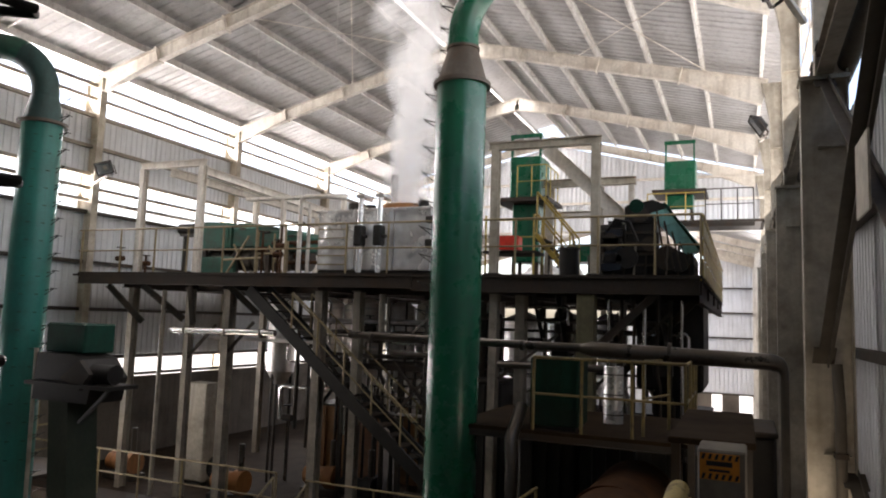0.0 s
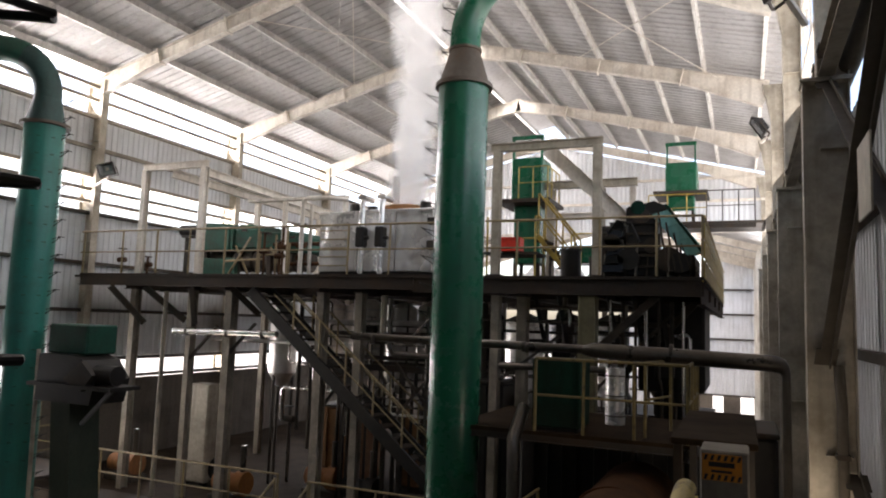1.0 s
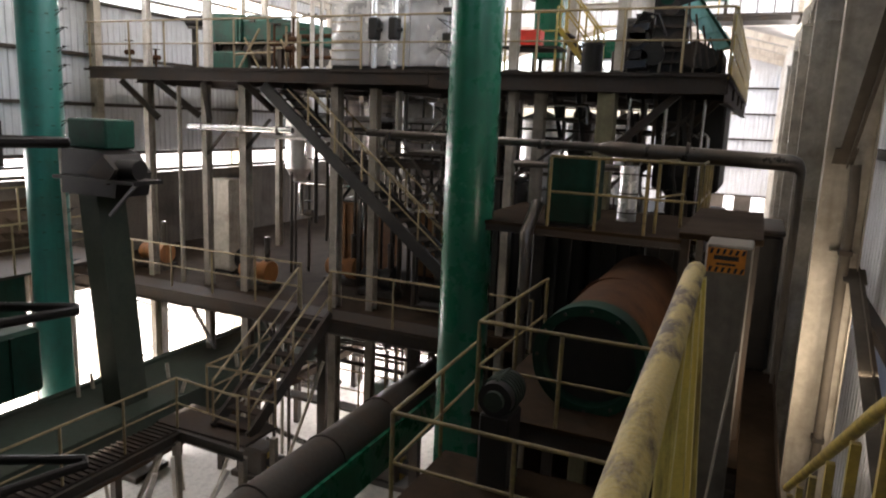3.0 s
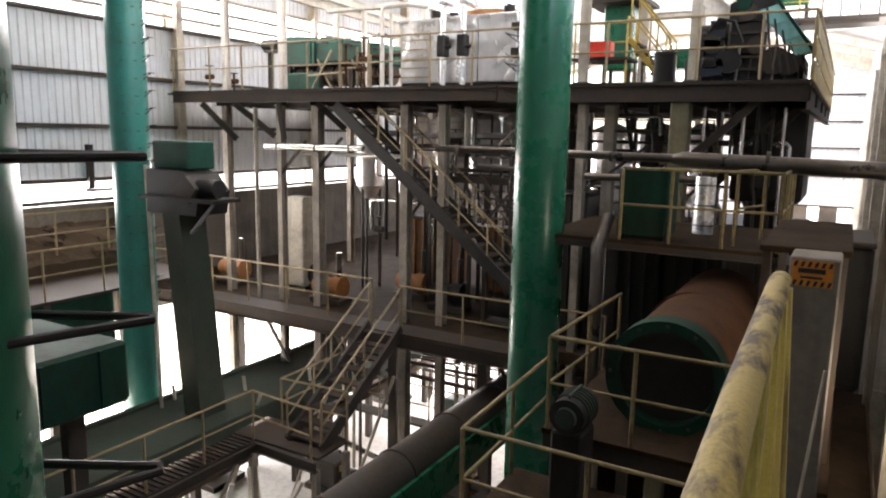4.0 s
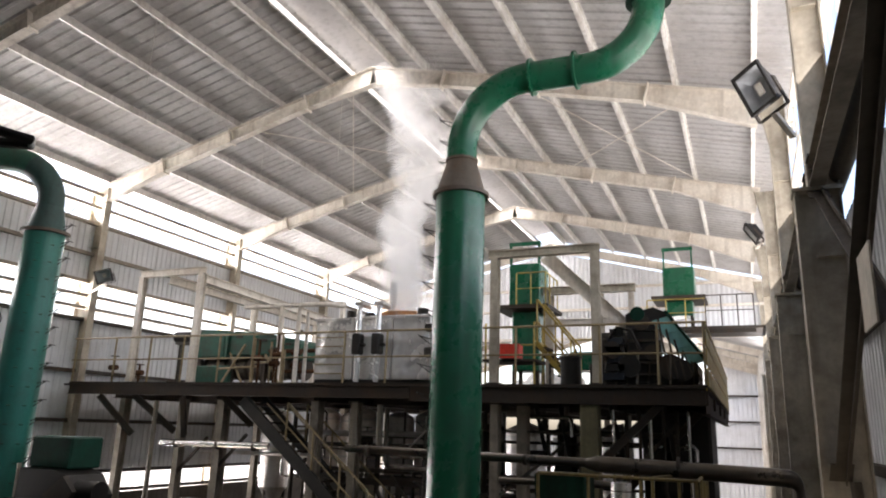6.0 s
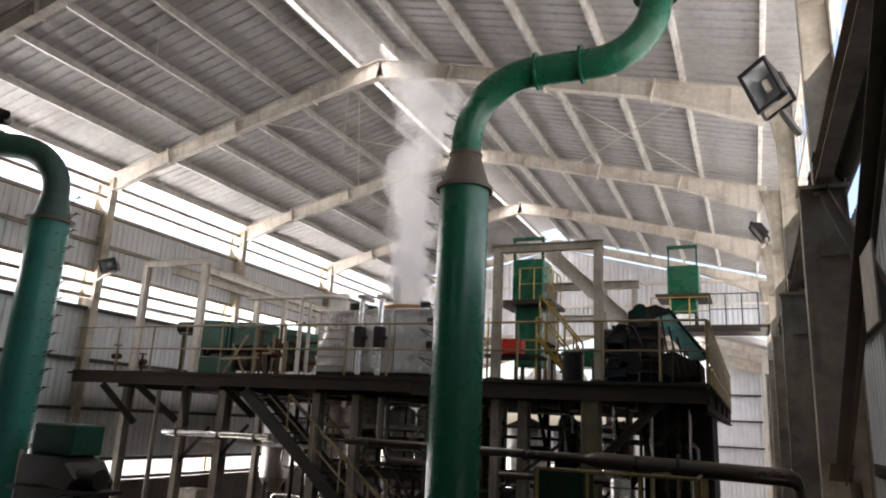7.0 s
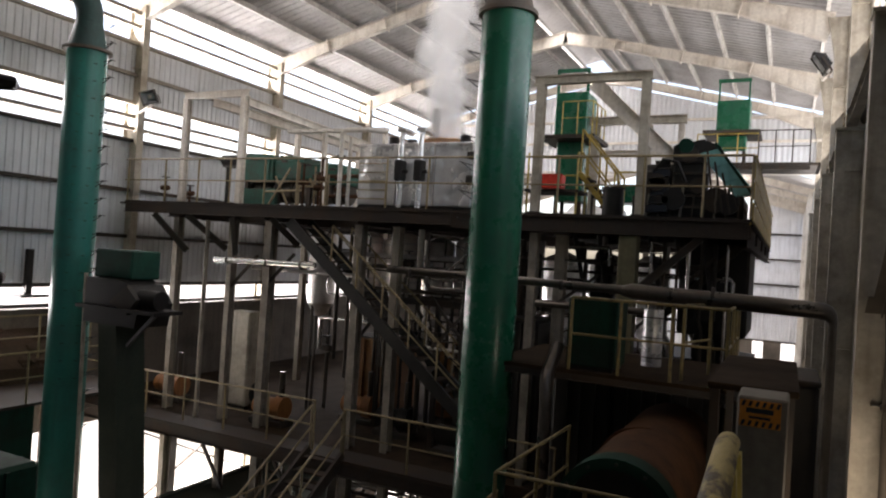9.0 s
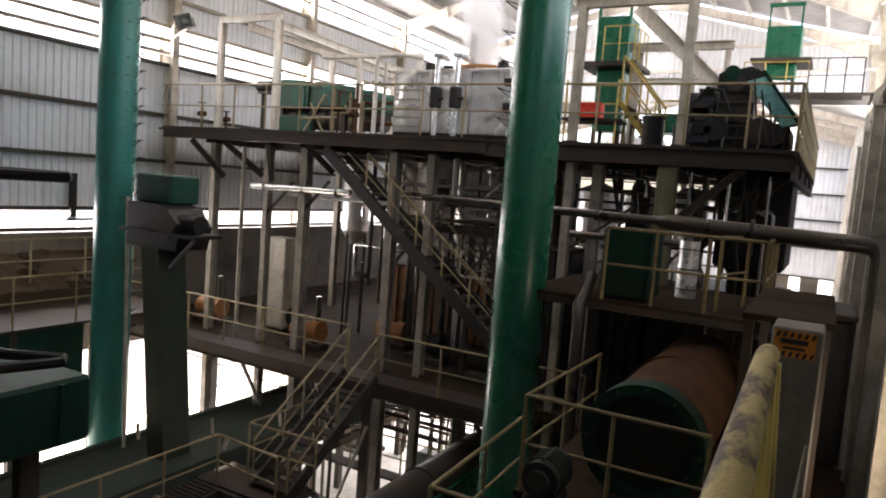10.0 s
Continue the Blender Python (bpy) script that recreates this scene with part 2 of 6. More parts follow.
def sweep(bm, pts, r, n=20, caps=True, radii=None):
    """A tube through the points."""
    pts = [Vector(p) for p in pts]
    rings, ref = [], None
    for i, p in enumerate(pts):
        d = (pts[min(i + 1, len(pts) - 1)] - pts[max(i - 1, 0)]).normalized()
        if ref is None:
            ref = d.orthogonal().normalized()
        ref = (ref - d * ref.dot(d)).normalized()
        o = d.cross(ref)
        rad = radii[i] if radii else r
        rings.append([bm.verts.new(p + rad * (math.cos(k * math.tau / n) * ref + math.sin(k * math.tau / n) * o)) for k in range(n)])
    for a, b in zip(rings, rings[1:]):
        for k in range(n):
            bm.faces.new((a[k], a[(k + 1) % n], b[(k + 1) % n], b[k]))
    if caps:
        bm.faces.new(rings[0][::-1])
        bm.faces.new(rings[-1])
    return bm


def arc(center, r, a0, a1, u, v, n=10):
    """Points on an arc in the plane of u and v."""
    c, u, v = Vector(center), Vector(u), Vector(v)
    return [c + r * (math.cos(radians(a0 + (a1 - a0) * i / n)) * u + math.sin(radians(a0 + (a1 - a0) * i / n)) * v) for i in range(n + 1)]


def ribbed(bm, origin, along, up, length, height, pitch=0.2, depth=0.03, thick=0.008):
    """A trapezoid-ribbed sheet: ribs run along up; relief to along x up."""
    o, a, u = Vector(origin), Vector(along).normalized(), Vector(up).normalized()
    nrm = a.cross(u)
    n = max(1, round(length / pitch))
    p = length / n
    prof = []
    for i in range(n):
        prof += [(i * p, 0), (i * p + p * 0.55, 0), (i * p + p * 0.65, depth), (i * p + p * 0.9, depth)]
    prof.append((length, 0))
    for off in (0, -thick):
        lo = [bm.verts.new(o + a * s + nrm * (h + off)) for s, h in prof]
        hi = [bm.verts.new(o + a * s + nrm * (h + off) + u * height) for s, h in prof]
        for i in range(len(prof) - 1):
            bm.faces.new((lo[i], lo[i + 1], hi[i + 1], hi[i]))
    return bm


def slab(profile, y0, y1):
    """A plate with the outline (x, z), from y0 to y1."""
    bm = bmesh.new()
    lo = [bm.verts.new((x, y0, z)) for x, z in profile]
    hi = [bm.verts.new((x, y1, z)) for x, z in profile]
    bm.faces.new(lo)
    bm.faces.new(hi[::-1])
    for i in range(len(profile)):
        bm.faces.new((lo[i], lo[(i + 1) % len(profile)], hi[(i + 1) % len(profile)], hi[i]))
    return bm


def railing(pts, material=None, height=1.05, spacing=1.3, label="faded yellow tubular steel guard rail", r=0.022, mids=1,
            group="guard rails", posts_at=None, toe=False):
    """A guard rail along the floor points: top rail, middle rails and every post."""
    material = material or M_YELLOWPALE
    pts = [Vector(p) for p in pts]
    rail = thing("guard_rail", label, "railing", group, at=pts[0])
    up = Vector((0, 0, height))
    for a, b in zip(pts, pts[1:]):
        part("top_rail", rod(bmesh.new(), a + up, b + up, r, 8), material, rail, smooth=True)
        for k in range(mids):
            h = Vector((0, 0, height * (k + 1) / (mids + 1)))
            part("mid_rail", rod(bmesh.new(), a + h, b + h, r * 0.8, 8), material, rail, smooth=True)
        if toe:
            part("toe_plate", bar(bmesh.new(), a + Vector((0, 0, 0.06)), b + Vector((0, 0, 0.06)), 0.01, 0.12), M_STEEL, rail)
    spots = []
    for a, b in zip(pts, pts[1:]):
        n = max(1, round((b - a).length / spacing))
        spots += [a.lerp(b, i / n) for i in range(n)]
    spots.append(pts[-1])
    if posts_at:
        spots = [Vector(p) for p in posts_at]
    for p in spots:
        lean = Vector((random.uniform(-.008, .008), random.uniform(-.008, .008), 0))
        part("post", rod(bmesh.new(), p, p + up + lean, r * 1.05, 8), material, rail, smooth=True)
    return rail


def stair(a, b, width_vec, treads, name="steel_stair", label="dark steel stair with open plate treads", rails=True, material=None, rail_material=None, rail_cut=1.0, deep=0.26):
    """A straight flight from the foot a to the head b; width_vec points across it."""
    a, b, w = Vector(a), Vector(b), Vector(width_vec)
    st = thing(name, label, "stair", at=a)
    for o in (Vector(), w):
        part("stringer", bar(bmesh.new(), a + o, b + o, 0.05 if deep < .2 else 0.07, deep), material or M_STEEL, st)
    run = (b - a)
    flat = Vector((run.x, run.y, 0)).normalized() * 0.12
    for i in range(treads):
        p = a + run * ((i + 0.5) / treads)
        bm = bmesh.new()
        q = [p - flat, p + flat, p + flat + w, p - flat + w]
        lo = [bm.verts.new(v - Vector((0, 0, 0.02))) for v in q]
        hi = [bm.verts.new(v + Vector((0, 0, 0.02))) for v in q]
        bm.faces.new(lo[::-1]); bm.faces.new(hi)
        for k in range(4):
            bm.faces.new((lo[k], lo[(k + 1) % 4], hi[(k + 1) % 4], hi[k]))
        part("tread", bm, M_DECK, st)
    if rails:
        up = Vector((0, 0, 0.95))
        for o in (Vector(), w):
            part("handrail", rod(bmesh.new(), a + o + up, a.lerp(b, rail_cut) + o + up, 0.024, 8), rail_material or M_YELLOWPALE, st, "faded yellow tube handrail", True)
            part("mid_rail", rod(bmesh.new(), a + o + up * .5, a.lerp(b, min(1, rail_cut + .12)) + o + up * .5, 0.018, 8), rail_material or M_YELLOWPALE, st, "", True)
            n = max(2, round(run.length / 1.3))
            for i in range(n + 1):
                p = a.lerp(b, rail_cut * i / n) + o
                part("baluster", rod(bmesh.new(), p, p + up, 0.022, 8), rail_material or M_YELLOWPALE, st, "", True)
    return st

# ---- ground and shell of the hall ----
XL, XR = -17.15, 1.12          # inner planes of the side walls
INL, INR = -16.85, 0.43        # inner flanges of the columns
YB, YG, YE = -22.0, 32.0, 46.0  # back wall, hanging gable, far end wall
FRAMES = [-21.9, -15.95, -9.95, -3.95, 2.05, 8.05, 14.05, 20.0, 26.0, 32.0]
APEX = -8.21


def roof_z(x):
    return 6.75 + 0.25 * (min(x, 2 * APEX - x) + 16.85)


part("ground", B(-400, 400, -400, 400, GROUND - 0.3, GROUND), M_YARD, kind="structure")
tagged(bpy.data.objects["ground"], "pale dusty concrete yard", "ground")
# The split puts the dim right and bright left of the floor into colour.
tagged(part("floor", B(-6.2, XR - .1, YB + .1, YE - .1, GROUND + 0.004, GROUND + 0.03), M_FLOOR, kind="structure"), "hall floor darkened for the dim right side", "floor")
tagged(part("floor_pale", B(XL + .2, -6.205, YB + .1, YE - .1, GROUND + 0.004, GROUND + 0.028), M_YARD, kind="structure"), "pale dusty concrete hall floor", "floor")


def bays(y0, y1):
    cuts = [y0] + [y for y in FRAMES if y0 + 0.5 < y < y1 - 0.5] + [y1]
    return list(zip(cuts, cuts[1:]))


wall_left = thing("wall_left", "grey ribbed sheet wall with open light bands", "wall", kind="structure", at=(XL, 0, GROUND))
for y0, y1 in bays(YB, YE):
    # Unseen bays near and behind the eye are closed to dim front faces.
    for z0, z1 in (((GROUND, 6.9),) if y1 < 2.1 else ((-5.2, 6.9),) if y1 < 8.1 else ((-1.42, 2.75), (3.78, 5.5))):
        part("siding_sheet", ribbed(bmesh.new(), (XL - 0.1, y1, z0), (0, -1, 0), (0, 0, 1), y1 - y0, z1 - z0, 0.2, 0.03), M_DARKSHEET if y1 < 2.1 else M_SIDING, wall_left)
for z in (-1.95, -1.42, -0.04, 1.29, 2.72, 3.05, 3.4, 3.8, 4.6, 5.5, 6.0, 6.4):
    # Girts in the open bands take the dim cream to show against glare.
    part("girt", B(XL - 0.07, XL + 0.05, YB, YG, z - 0.04, z + 0.06), M_DIMDUSTYCOL if z > 2.8 else M_STEEL, wall_left, "thin steel girt")
for y0, y1 in bays(YB, YE):
    part("dado_block", B(XL - 0.12, XL + 0.08, y0 + 0.005, y1 - 0.005, -5.2, -2.02), M_SOOT, wall_left, "dark blockwork dado panel")

# Unseen sheets added outside to keep direct sun out of the bands.
for z, reach in ((-1.36, .75), (3.86, .8)):
    part("canopy", B(XL - .12 - reach, XL - .115, 8.1, YG, z, z + .03), M_SIDING, wall_left, "unseen sheet added outside the light band to block sun")

wall_right = thing("wall_right", "grey ribbed sheet wall with openings under the eave", "wall", kind="structure", at=(XR, 0, GROUND))
for y0, y1 in bays(YB, YE):
    top = 6.9 if y1 < 2.1 else 2.7 if y1 < 33 else 2.4
    low = -1.8 if 2 < y0 < 9 else -4.2
    sill = -2.75 - GROUND if 2 < y0 < 7 else -2.3 - GROUND if 7 < y0 < 9 else 4.3
    part("siding_sheet", ribbed(bmesh.new(), (XR + 0.1, y0, low), (0, 1, 0), (0, 0, 1), y1 - y0, top - low, 0.2, 0.03), M_SIDING, wall_right)
    part("siding_sheet", ribbed(bmesh.new(), (XR + 0.1, y0, GROUND), (0, 1, 0), (0, 0, 1), y1 - y0, sill, 0.2, 0.03), M_SIDING, wall_right)
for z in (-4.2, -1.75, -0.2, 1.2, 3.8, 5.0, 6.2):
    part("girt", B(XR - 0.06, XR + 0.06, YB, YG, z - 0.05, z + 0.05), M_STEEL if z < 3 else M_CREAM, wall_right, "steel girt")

wall_back = thing("wall_back", "unseen ribbed sheet wall darkened to cut bounced light", "wall", kind="structure", at=(APEX, YB, GROUND))
part("siding_sheet", ribbed(bmesh.new(), (XR, YB, GROUND), (-1, 0, 0), (0, 0, 1), XR - XL, 15.0, 0.2, 0.03), M_DARKSHEET, wall_back)

nb = thing("wall_neighbour", "pale ribbed sheet wall of the next shed", "wall", kind="structure", at=(2.9, 12, GROUND))
for y0 in range(-10, 32, 6):
    part("siding_sheet", ribbed(bmesh.new(), (2.9, y0, GROUND + .4), (0, 1, 0), (0, 0, 1), 5.99, 10.6, .25, .03), M_SIDING, nb)
    part("plinth_block", B(2.86, 3.1, y0, y0 + 5.99, GROUND, GROUND + .4), M_CONCRETE, nb)

gable = thing("wall_gable", "grey ribbed sheet gable hanging above the far hall", "wall", kind="structure", at=(APEX, YG, 4.2))
bm = bmesh.new()
n = 90
for off in (0.0, 0.012):
    lo, hi = [], []
    for i in range(n * 2 + 1):
        x = XL + (XR - XL) * i / (n * 2)
        y = YG + 0.1 + (0.03 if i % 2 else 0) + off
        lo.append(bm.verts.new((x, y, 4.2)))
        hi.append(bm.verts.new((x, y, roof_z(x) - 0.45)))
    for i in range(n * 2):
        bm.faces.new((lo[i], lo[i + 1], hi[i + 1], hi[i]))
part("siding_sheet", bm, M_SIDING, gable)
for z in (4.25, 5.6, 6.6):
    part("girt", B(XL, XR, YG - 0.06, YG + 0.06, z - 0.05, z + 0.05), M_CREAM, gable, "cream steel girt")

far = thing("wall_far_end", "pale ribbed sheet wall with low openings", "wall", kind="structure", at=(APEX, YE, GROUND))
part("siding_sheet", ribbed(bmesh.new(), (XR, YE, -3.9), (-1, 0, 0), (0, 0, 1), 4.2, 8.2, 0.25, 0.03), M_SIDING, far)
part("siding_sheet", ribbed(bmesh.new(), (XR - 4.21, YE, -1.55), (-1, 0, 0), (0, 0, 1), XR - XL - 4.21, 1.6, 0.25, 0.03), M_SIDING, far)
part("siding_sheet", ribbed(bmesh.new(), (XR, YE, GROUND), (-1, 0, 0), (0, 0, 1), XR - XL, 3.2, 0.25, 0.03), M_SIDING, far)
for x0, x1 in ((.5, 1.1), (-1.2, -.25), (-3.1, -1.8)):
    part("window_pier", B(x0, x1, YE - .08, YE + .06, -5.3, -3.9), M_SOOT, far, "dark wall pier between low windows")
part("siding_sheet", ribbed(bmesh.new(), (XR - 4.21, YE, -5.3), (-1, 0, 0), (0, 0, 1), XR - XL - 4.21, 2.7, 0.25, 0.03), M_SIDING, far)
for z in (-3.85, -2.1, -.5, 1.0, 2.5):
    part("girt", B(XL, XR, YE - 0.12, YE - 0.02, z - 0.05, z + 0.05), M_STEEL, far)

def tapered_later(a, b, y):
    return ibeam(bmesh.new(), (a[0], y, a[1] - .15), (b[0], y, b[1] - .15), .16, .3)


# roof: two slopes of ribbed sheet with an open ridge under a raised cap, and a low roof past the gable
slope = math.atan(0.25)
half = (APEX - 0.55 + 17.6) / math.cos(slope)
cs, sn = math.cos(slope), math.sin(slope)
roof_l = part("roof_left", ribbed(bmesh.new(), (-17.6, YG + 0.4, roof_z(-17.6) + 0.24), (0, -1, 0), (cs, 0, sn), YG + 0.4 - YB, half, 0.3, -0.03), M_ROOF, kind="structure")
tagged(roof_l, "grey ribbed metal roof sheet", "roof")
roof_r = part("roof_right", ribbed(bmesh.new(), (2 * APEX + 17.6, YB, roof_z(-17.6) + 0.24), (0, 1, 0), (-cs, 0, sn), YG + 0.4 - YB, half, 0.3, -0.03), M_ROOF, kind="structure")
tagged(roof_r, "grey ribbed metal roof sheet", "roof")
bm = bmesh.new()
for s in (-1, 1):
    a = (APEX, YB, 9.62)
    e = (APEX + s * 1.25, YB, 9.35)
    v = [bm.verts.new(p) for p in (a, e, (e[0], YG + .4, e[2]), (a[0], YG + .4, a[2]))]
    bm.faces.new(v)
    w = [bm.verts.new((p[0], p[1], p[2] + 0.02)) for p in (a, e, (e[0], YG + .4, e[2]), (a[0], YG + .4, a[2]))]
    bm.faces.new(w[::-1])
tagged(part("roof_ridge_cap", bm, M_ROOF, kind="structure"), "raised sheet ridge cap over an open ridge", "roof")
bm = bmesh.new()
# Gap from -3.2 to -2.3 is added for the far fill lamp.
for x0, x1 in ((APEX - 9.4, APEX), (APEX, -3.2), (-2.3, APEX + 9.4)):
    for off in (0, .02):
        q = [(x0, YG + .2), (x1, YG + .2), (x1, YE + .3), (x0, YE + .3)]
        bm.faces.new([bm.verts.new((x, y, 6.4 - abs(x - APEX) * 2.5 / 9.4 + off)) for x, y in q])
tagged(part("roof_far", bm, M_ROOF, kind="structure"), "low metal roof past the gable", "roof")
for y in (35, 38.5, 42, 45.2):
    fr = thing("portal_frame", "cream steel frame of the low far roof", "steel frame", "low portal frames", at=(APEX, y, GROUND))
    part("rafter", tapered_later((APEX, 6.35), (INR + .3, 3.95), y), M_CREAM, fr)
    part("rafter", tapered_later((APEX, 6.35), (INL - .3, 3.95), y), M_CREAM, fr)
    part("column", ibeam(bmesh.new(), (INR + .2, y, GROUND), (INR + .2, y, 3.8), .2, .3), M_CREAM, fr)

purlins = thing("roof_purlins", "cream cold-formed roof purlins", "purlin", kind="structure", at=(APEX, 0, 6.9))
for x in (-16.85, -15.3, -13.83, -12.38, -10.95, -9.45, -8.85, .5, -.96, -2.4, -3.86, -5.28, -6.75, -7.57):
    z = roof_z(x)
    bm = bmesh.new()
    box(bm, x - 0.01, x + 0.01, YB, YG, z + 0.01, z + 0.2)
    s = 1 if x < APEX else -1
    box(bm, x, x + s * 0.055, YB, YG, z + 0.0, z + 0.016)
    box(bm, x - s * 0.055, x, YB, YG, z + 0.186, z + 0.202)
    # Backlit left slope gets the grey, lit right slope the white.
    part("purlin", bm, M_GALV if x < APEX else M_PURLIN_LIT, purlins)


def tapered(bm, stations, y, side, w=0.2, t=0.014):
    """One welded I beam in the plane y: stations are (x, z of the top or outer flange, depth); side is the way the depth goes."""
    rings = []
    for i, (x, z, dep) in enumerate(stations):
        x0, z0 = stations[max(i - 1, 0)][:2]
        x1, z1 = stations[min(i + 1, len(stations) - 1)][:2]
        d = Vector((x1 - x0, 0, z1 - z0)).normalized()
        nrm = Vector((d.z, 0, -d.x))
        if nrm.dot(Vector(side)) < 0:
            nrm = -nrm
        k, q = w / 2, t / 2
        prof = [(0, -k), (0, k), (t, k), (t, q), (dep - t, q), (dep - t, k), (dep, k), (dep, -k), (dep - t, -k), (dep - t, -q), (t, -q), (t, -k)]
        rings.append([bm.verts.new(Vector((x, y + v, z)) + nrm * u) for u, v in prof])
    for a, b in zip(rings, rings[1:]):
        for i in range(12):
            bm.faces.new((a[i], a[(i + 1) % 12], b[(i + 1) % 12], b[i]))
    for r in (rings[0], rings[-1]):
        bm.faces.new((r[0], r[1], r[2], r[3], r[10], r[11]))
        bm.faces.new((r[3], r[4], r[9], r[10]))
        bm.faces.new((r[4], r[5], r[6], r[7], r[8], r[9]))
    return bm


def plate_at(bm, p, d, depth, y, w=0.24, t=0.02):
    m = Matrix.Translation((p[0], y, p[1])) @ Matrix.Rotation(-math.atan2(d[1], d[0]), 4, 'Y')
    return box(bm, -t, t, -w / 2, w / 2, -depth - 0.05, 0.03, m=m)


for y in FRAMES:
    fr = thing("portal_frame", "cream painted tapered steel portal frame", "steel frame", "portal frames", at=(APEX, y, GROUND))
    for s, x_in in ((-1, INL), (1, INR)):
        sx = lambda x: x if s < 0 else 2 * APEX - x
        bm = bmesh.new()
        tapered(bm, [(sx(-17.1), roof_z(-17.1), 0.72 if s > 0 else 0.55), (sx(-14.9), roof_z(-14.9), .38),
                     (sx(-10.2), roof_z(-10.2), .36), (APEX - s * -.004, roof_z(APEX), .5)], y, (0, 0, -1))
        part("rafter", bm, M_CREAM, fr)
        for xx in (-14.9, -12.6, -10.2):
            part("splice_plate", plate_at(bmesh.new(), (sx(xx), roof_z(xx)), (1, 0.25 * -s), 0.38, y), M_CREAM, fr)
        bm = bmesh.new()
        xo = x_in + s * 0.58
        if s < 0:
            tapered(bm, [(xo, GROUND, .5), (xo, -3.0, .56), (xo, roof_z(-16.85) - .15, .6)], y, (-s, 0, 0), 0.22, 0.016)
        else:
            tapered(bm, [(xo, GROUND, .44), (xo, 2.6, .44), (xo, 2.63, .3), (xo, 5.6, .32), (xo, roof_z(-16.85) - .15, .5)], y, (-1, 0, 0), 0.22, 0.016)
            part("bracket_cap", B(.55, 1.03, y - .15, y + .15, 2.6, 2.645, .004), M_COLUMN, fr)
        part("column", bm, M_COLUMN, fr)
        for z in (-4.4, -1.2, 1.9, 4.8):
            part("stiffener", B(min(x_in, xo) + (.04 if s < 0 else .3), max(x_in, xo) - .04, y - 0.1, y - .01, z, z + 0.014), M_COLUMN, fr)

# sag rods under the roof
for (xa, ya, xb, yb) in ((-0.6, 20, -4.6, 14.05), (-0.6, 14.05, -4.6, 20), (-12.2, 14.05, -8.8, 20), (-8.8, 14.05, -12.2, 20)):
    rod_ob = part("roof_brace", rod(bmesh.new(), (xa, ya, roof_z(xa) - 0.1), (xb, yb, roof_z(xb) - 0.1), 0.012, 6), M_CREAM)
    tagged(rod_ob, "thin round roof brace rod", "brace", "roof braces", "structure")

for x, y, dz in ((-9.45, 14.6, 1.9), (-12.38, 15.2, 1.3), (-10.95, 9.6, 1.5)):
    wire = part("hanging_wire", rod(bmesh.new(), (x, y, roof_z(x) + .1), (x, y, roof_z(x) - dz), .008, 6), M_GALV)
    tagged(wire, "thin wire hanging from the roof purlin", "wire", "roof wires", "structure")
for y in (11.0, 17.0, 23.0):
    for x0, x1 in ((-16.8, -9.5), (.45, -6.8)):
        tie = part("sag_rod", rod(bmesh.new(), (x0, y, roof_z(x0) + .08), (x1, y, roof_z(x1) + .08), .009, 6), M_GALV)
        tagged(tie, "thin sag rod tying the roof purlins", "rod", "sag rods", "structure")

# light that the sky sends in through the openings, and two added fill lamps
window_light("light_left_upper", XL - 0.3, 20, 6.0, 24, 0.9, (1, 0, 0.8), 600)
window_light("light_left_band", XL - 0.3, 20, 3.3, 24, 0.95, (1, 0, 1.1), 620)
window_light("light_left_low", XL - 0.3, 18, -6.9, 31, 3.0, (1, 0, -2.2), 1500)
window_light("light_right_upper", XR + 0.3, 19, 4.75, 30, 3.9, (-1, 0, 0.8), 350)
window_light("light_ridge", APEX, 18, 9.25, 1.0, 28, (0, 0, -1), 250)
window_light("light_right_low", XR + 0.14, 6.5, -2.28, 1.6, 0.8, (-.3, 1, 0.35), 9, (1.0, 0.86, 0.68))
window_light("light_far_end", -7.0, YE + .3, 2.2, 16, 3.5, (0, -1, 0), 260)
# Fill lamp added in the roof gap to brighten the far siding.
window_light("fill_far_roof", -2.75, 39.5, 5.1, .85, 13, (0, 0, -1), 260)
window_light("light_left_slit", XL - 0.3, 20, -1.72, 24, 0.5, (1, 0, 0.05), 430)
# Fill lamp added to brighten the floor under the mezzanine.
window_light("fill_undercroft", -11.0, 26.9, -6.7, 9.5, 3.2, (0, -1, -.9), 2400)

# ---- upper deck ----
DZ, DY, DX0, DX1, DY1 = 0.92, 12.74, -15.7, -0.64, 25.5
deck = thing("upper_deck", "oily dark steel platform deck on beams", "platform", at=(-8, DY, DZ))
part("deck_plate", B(DX0, -6.2, DY + 0.02, DY1, DZ - 0.04, DZ), M_DECK, deck)
part("deck_plate", B(-6.19, DX1, DY + 0.02, DY1, DZ - 0.045, DZ - 0.005), M_DECK, deck)
part("edge_beam", ibeam(bmesh.new(), (DX0, DY + 0.05, DZ - 0.17), (-6.2, DY + 0.05, DZ - 0.17), 0.12, 0.26), M_DECK, deck)
part("edge_beam", ibeam(bmesh.new(), (-6.19, DY + 0.06, DZ - 0.2), (DX1, DY + 0.06, DZ - 0.2), 0.14, 0.3), M_DECK, deck)
part("edge_beam", ibeam(bmesh.new(), (DX1 - 0.05, DY, DZ - 0.3), (DX1 - 0.05, DY1, DZ - 0.3), 0.14, 0.4), M_DECK, deck)
part("side_ledge", B(-16.6, DX0 - 0.01, DY + 0.6, DY1, DZ - 0.06, DZ - 0.01), M_DECK, deck)
for y in (15.5, 18.5, 21.5, 24.8):
    part("cross_beam", ibeam(bmesh.new(), (DX0, y, DZ - 0.2), (DX1, y, DZ - 0.2), 0.14, 0.3), M_DECK, deck)
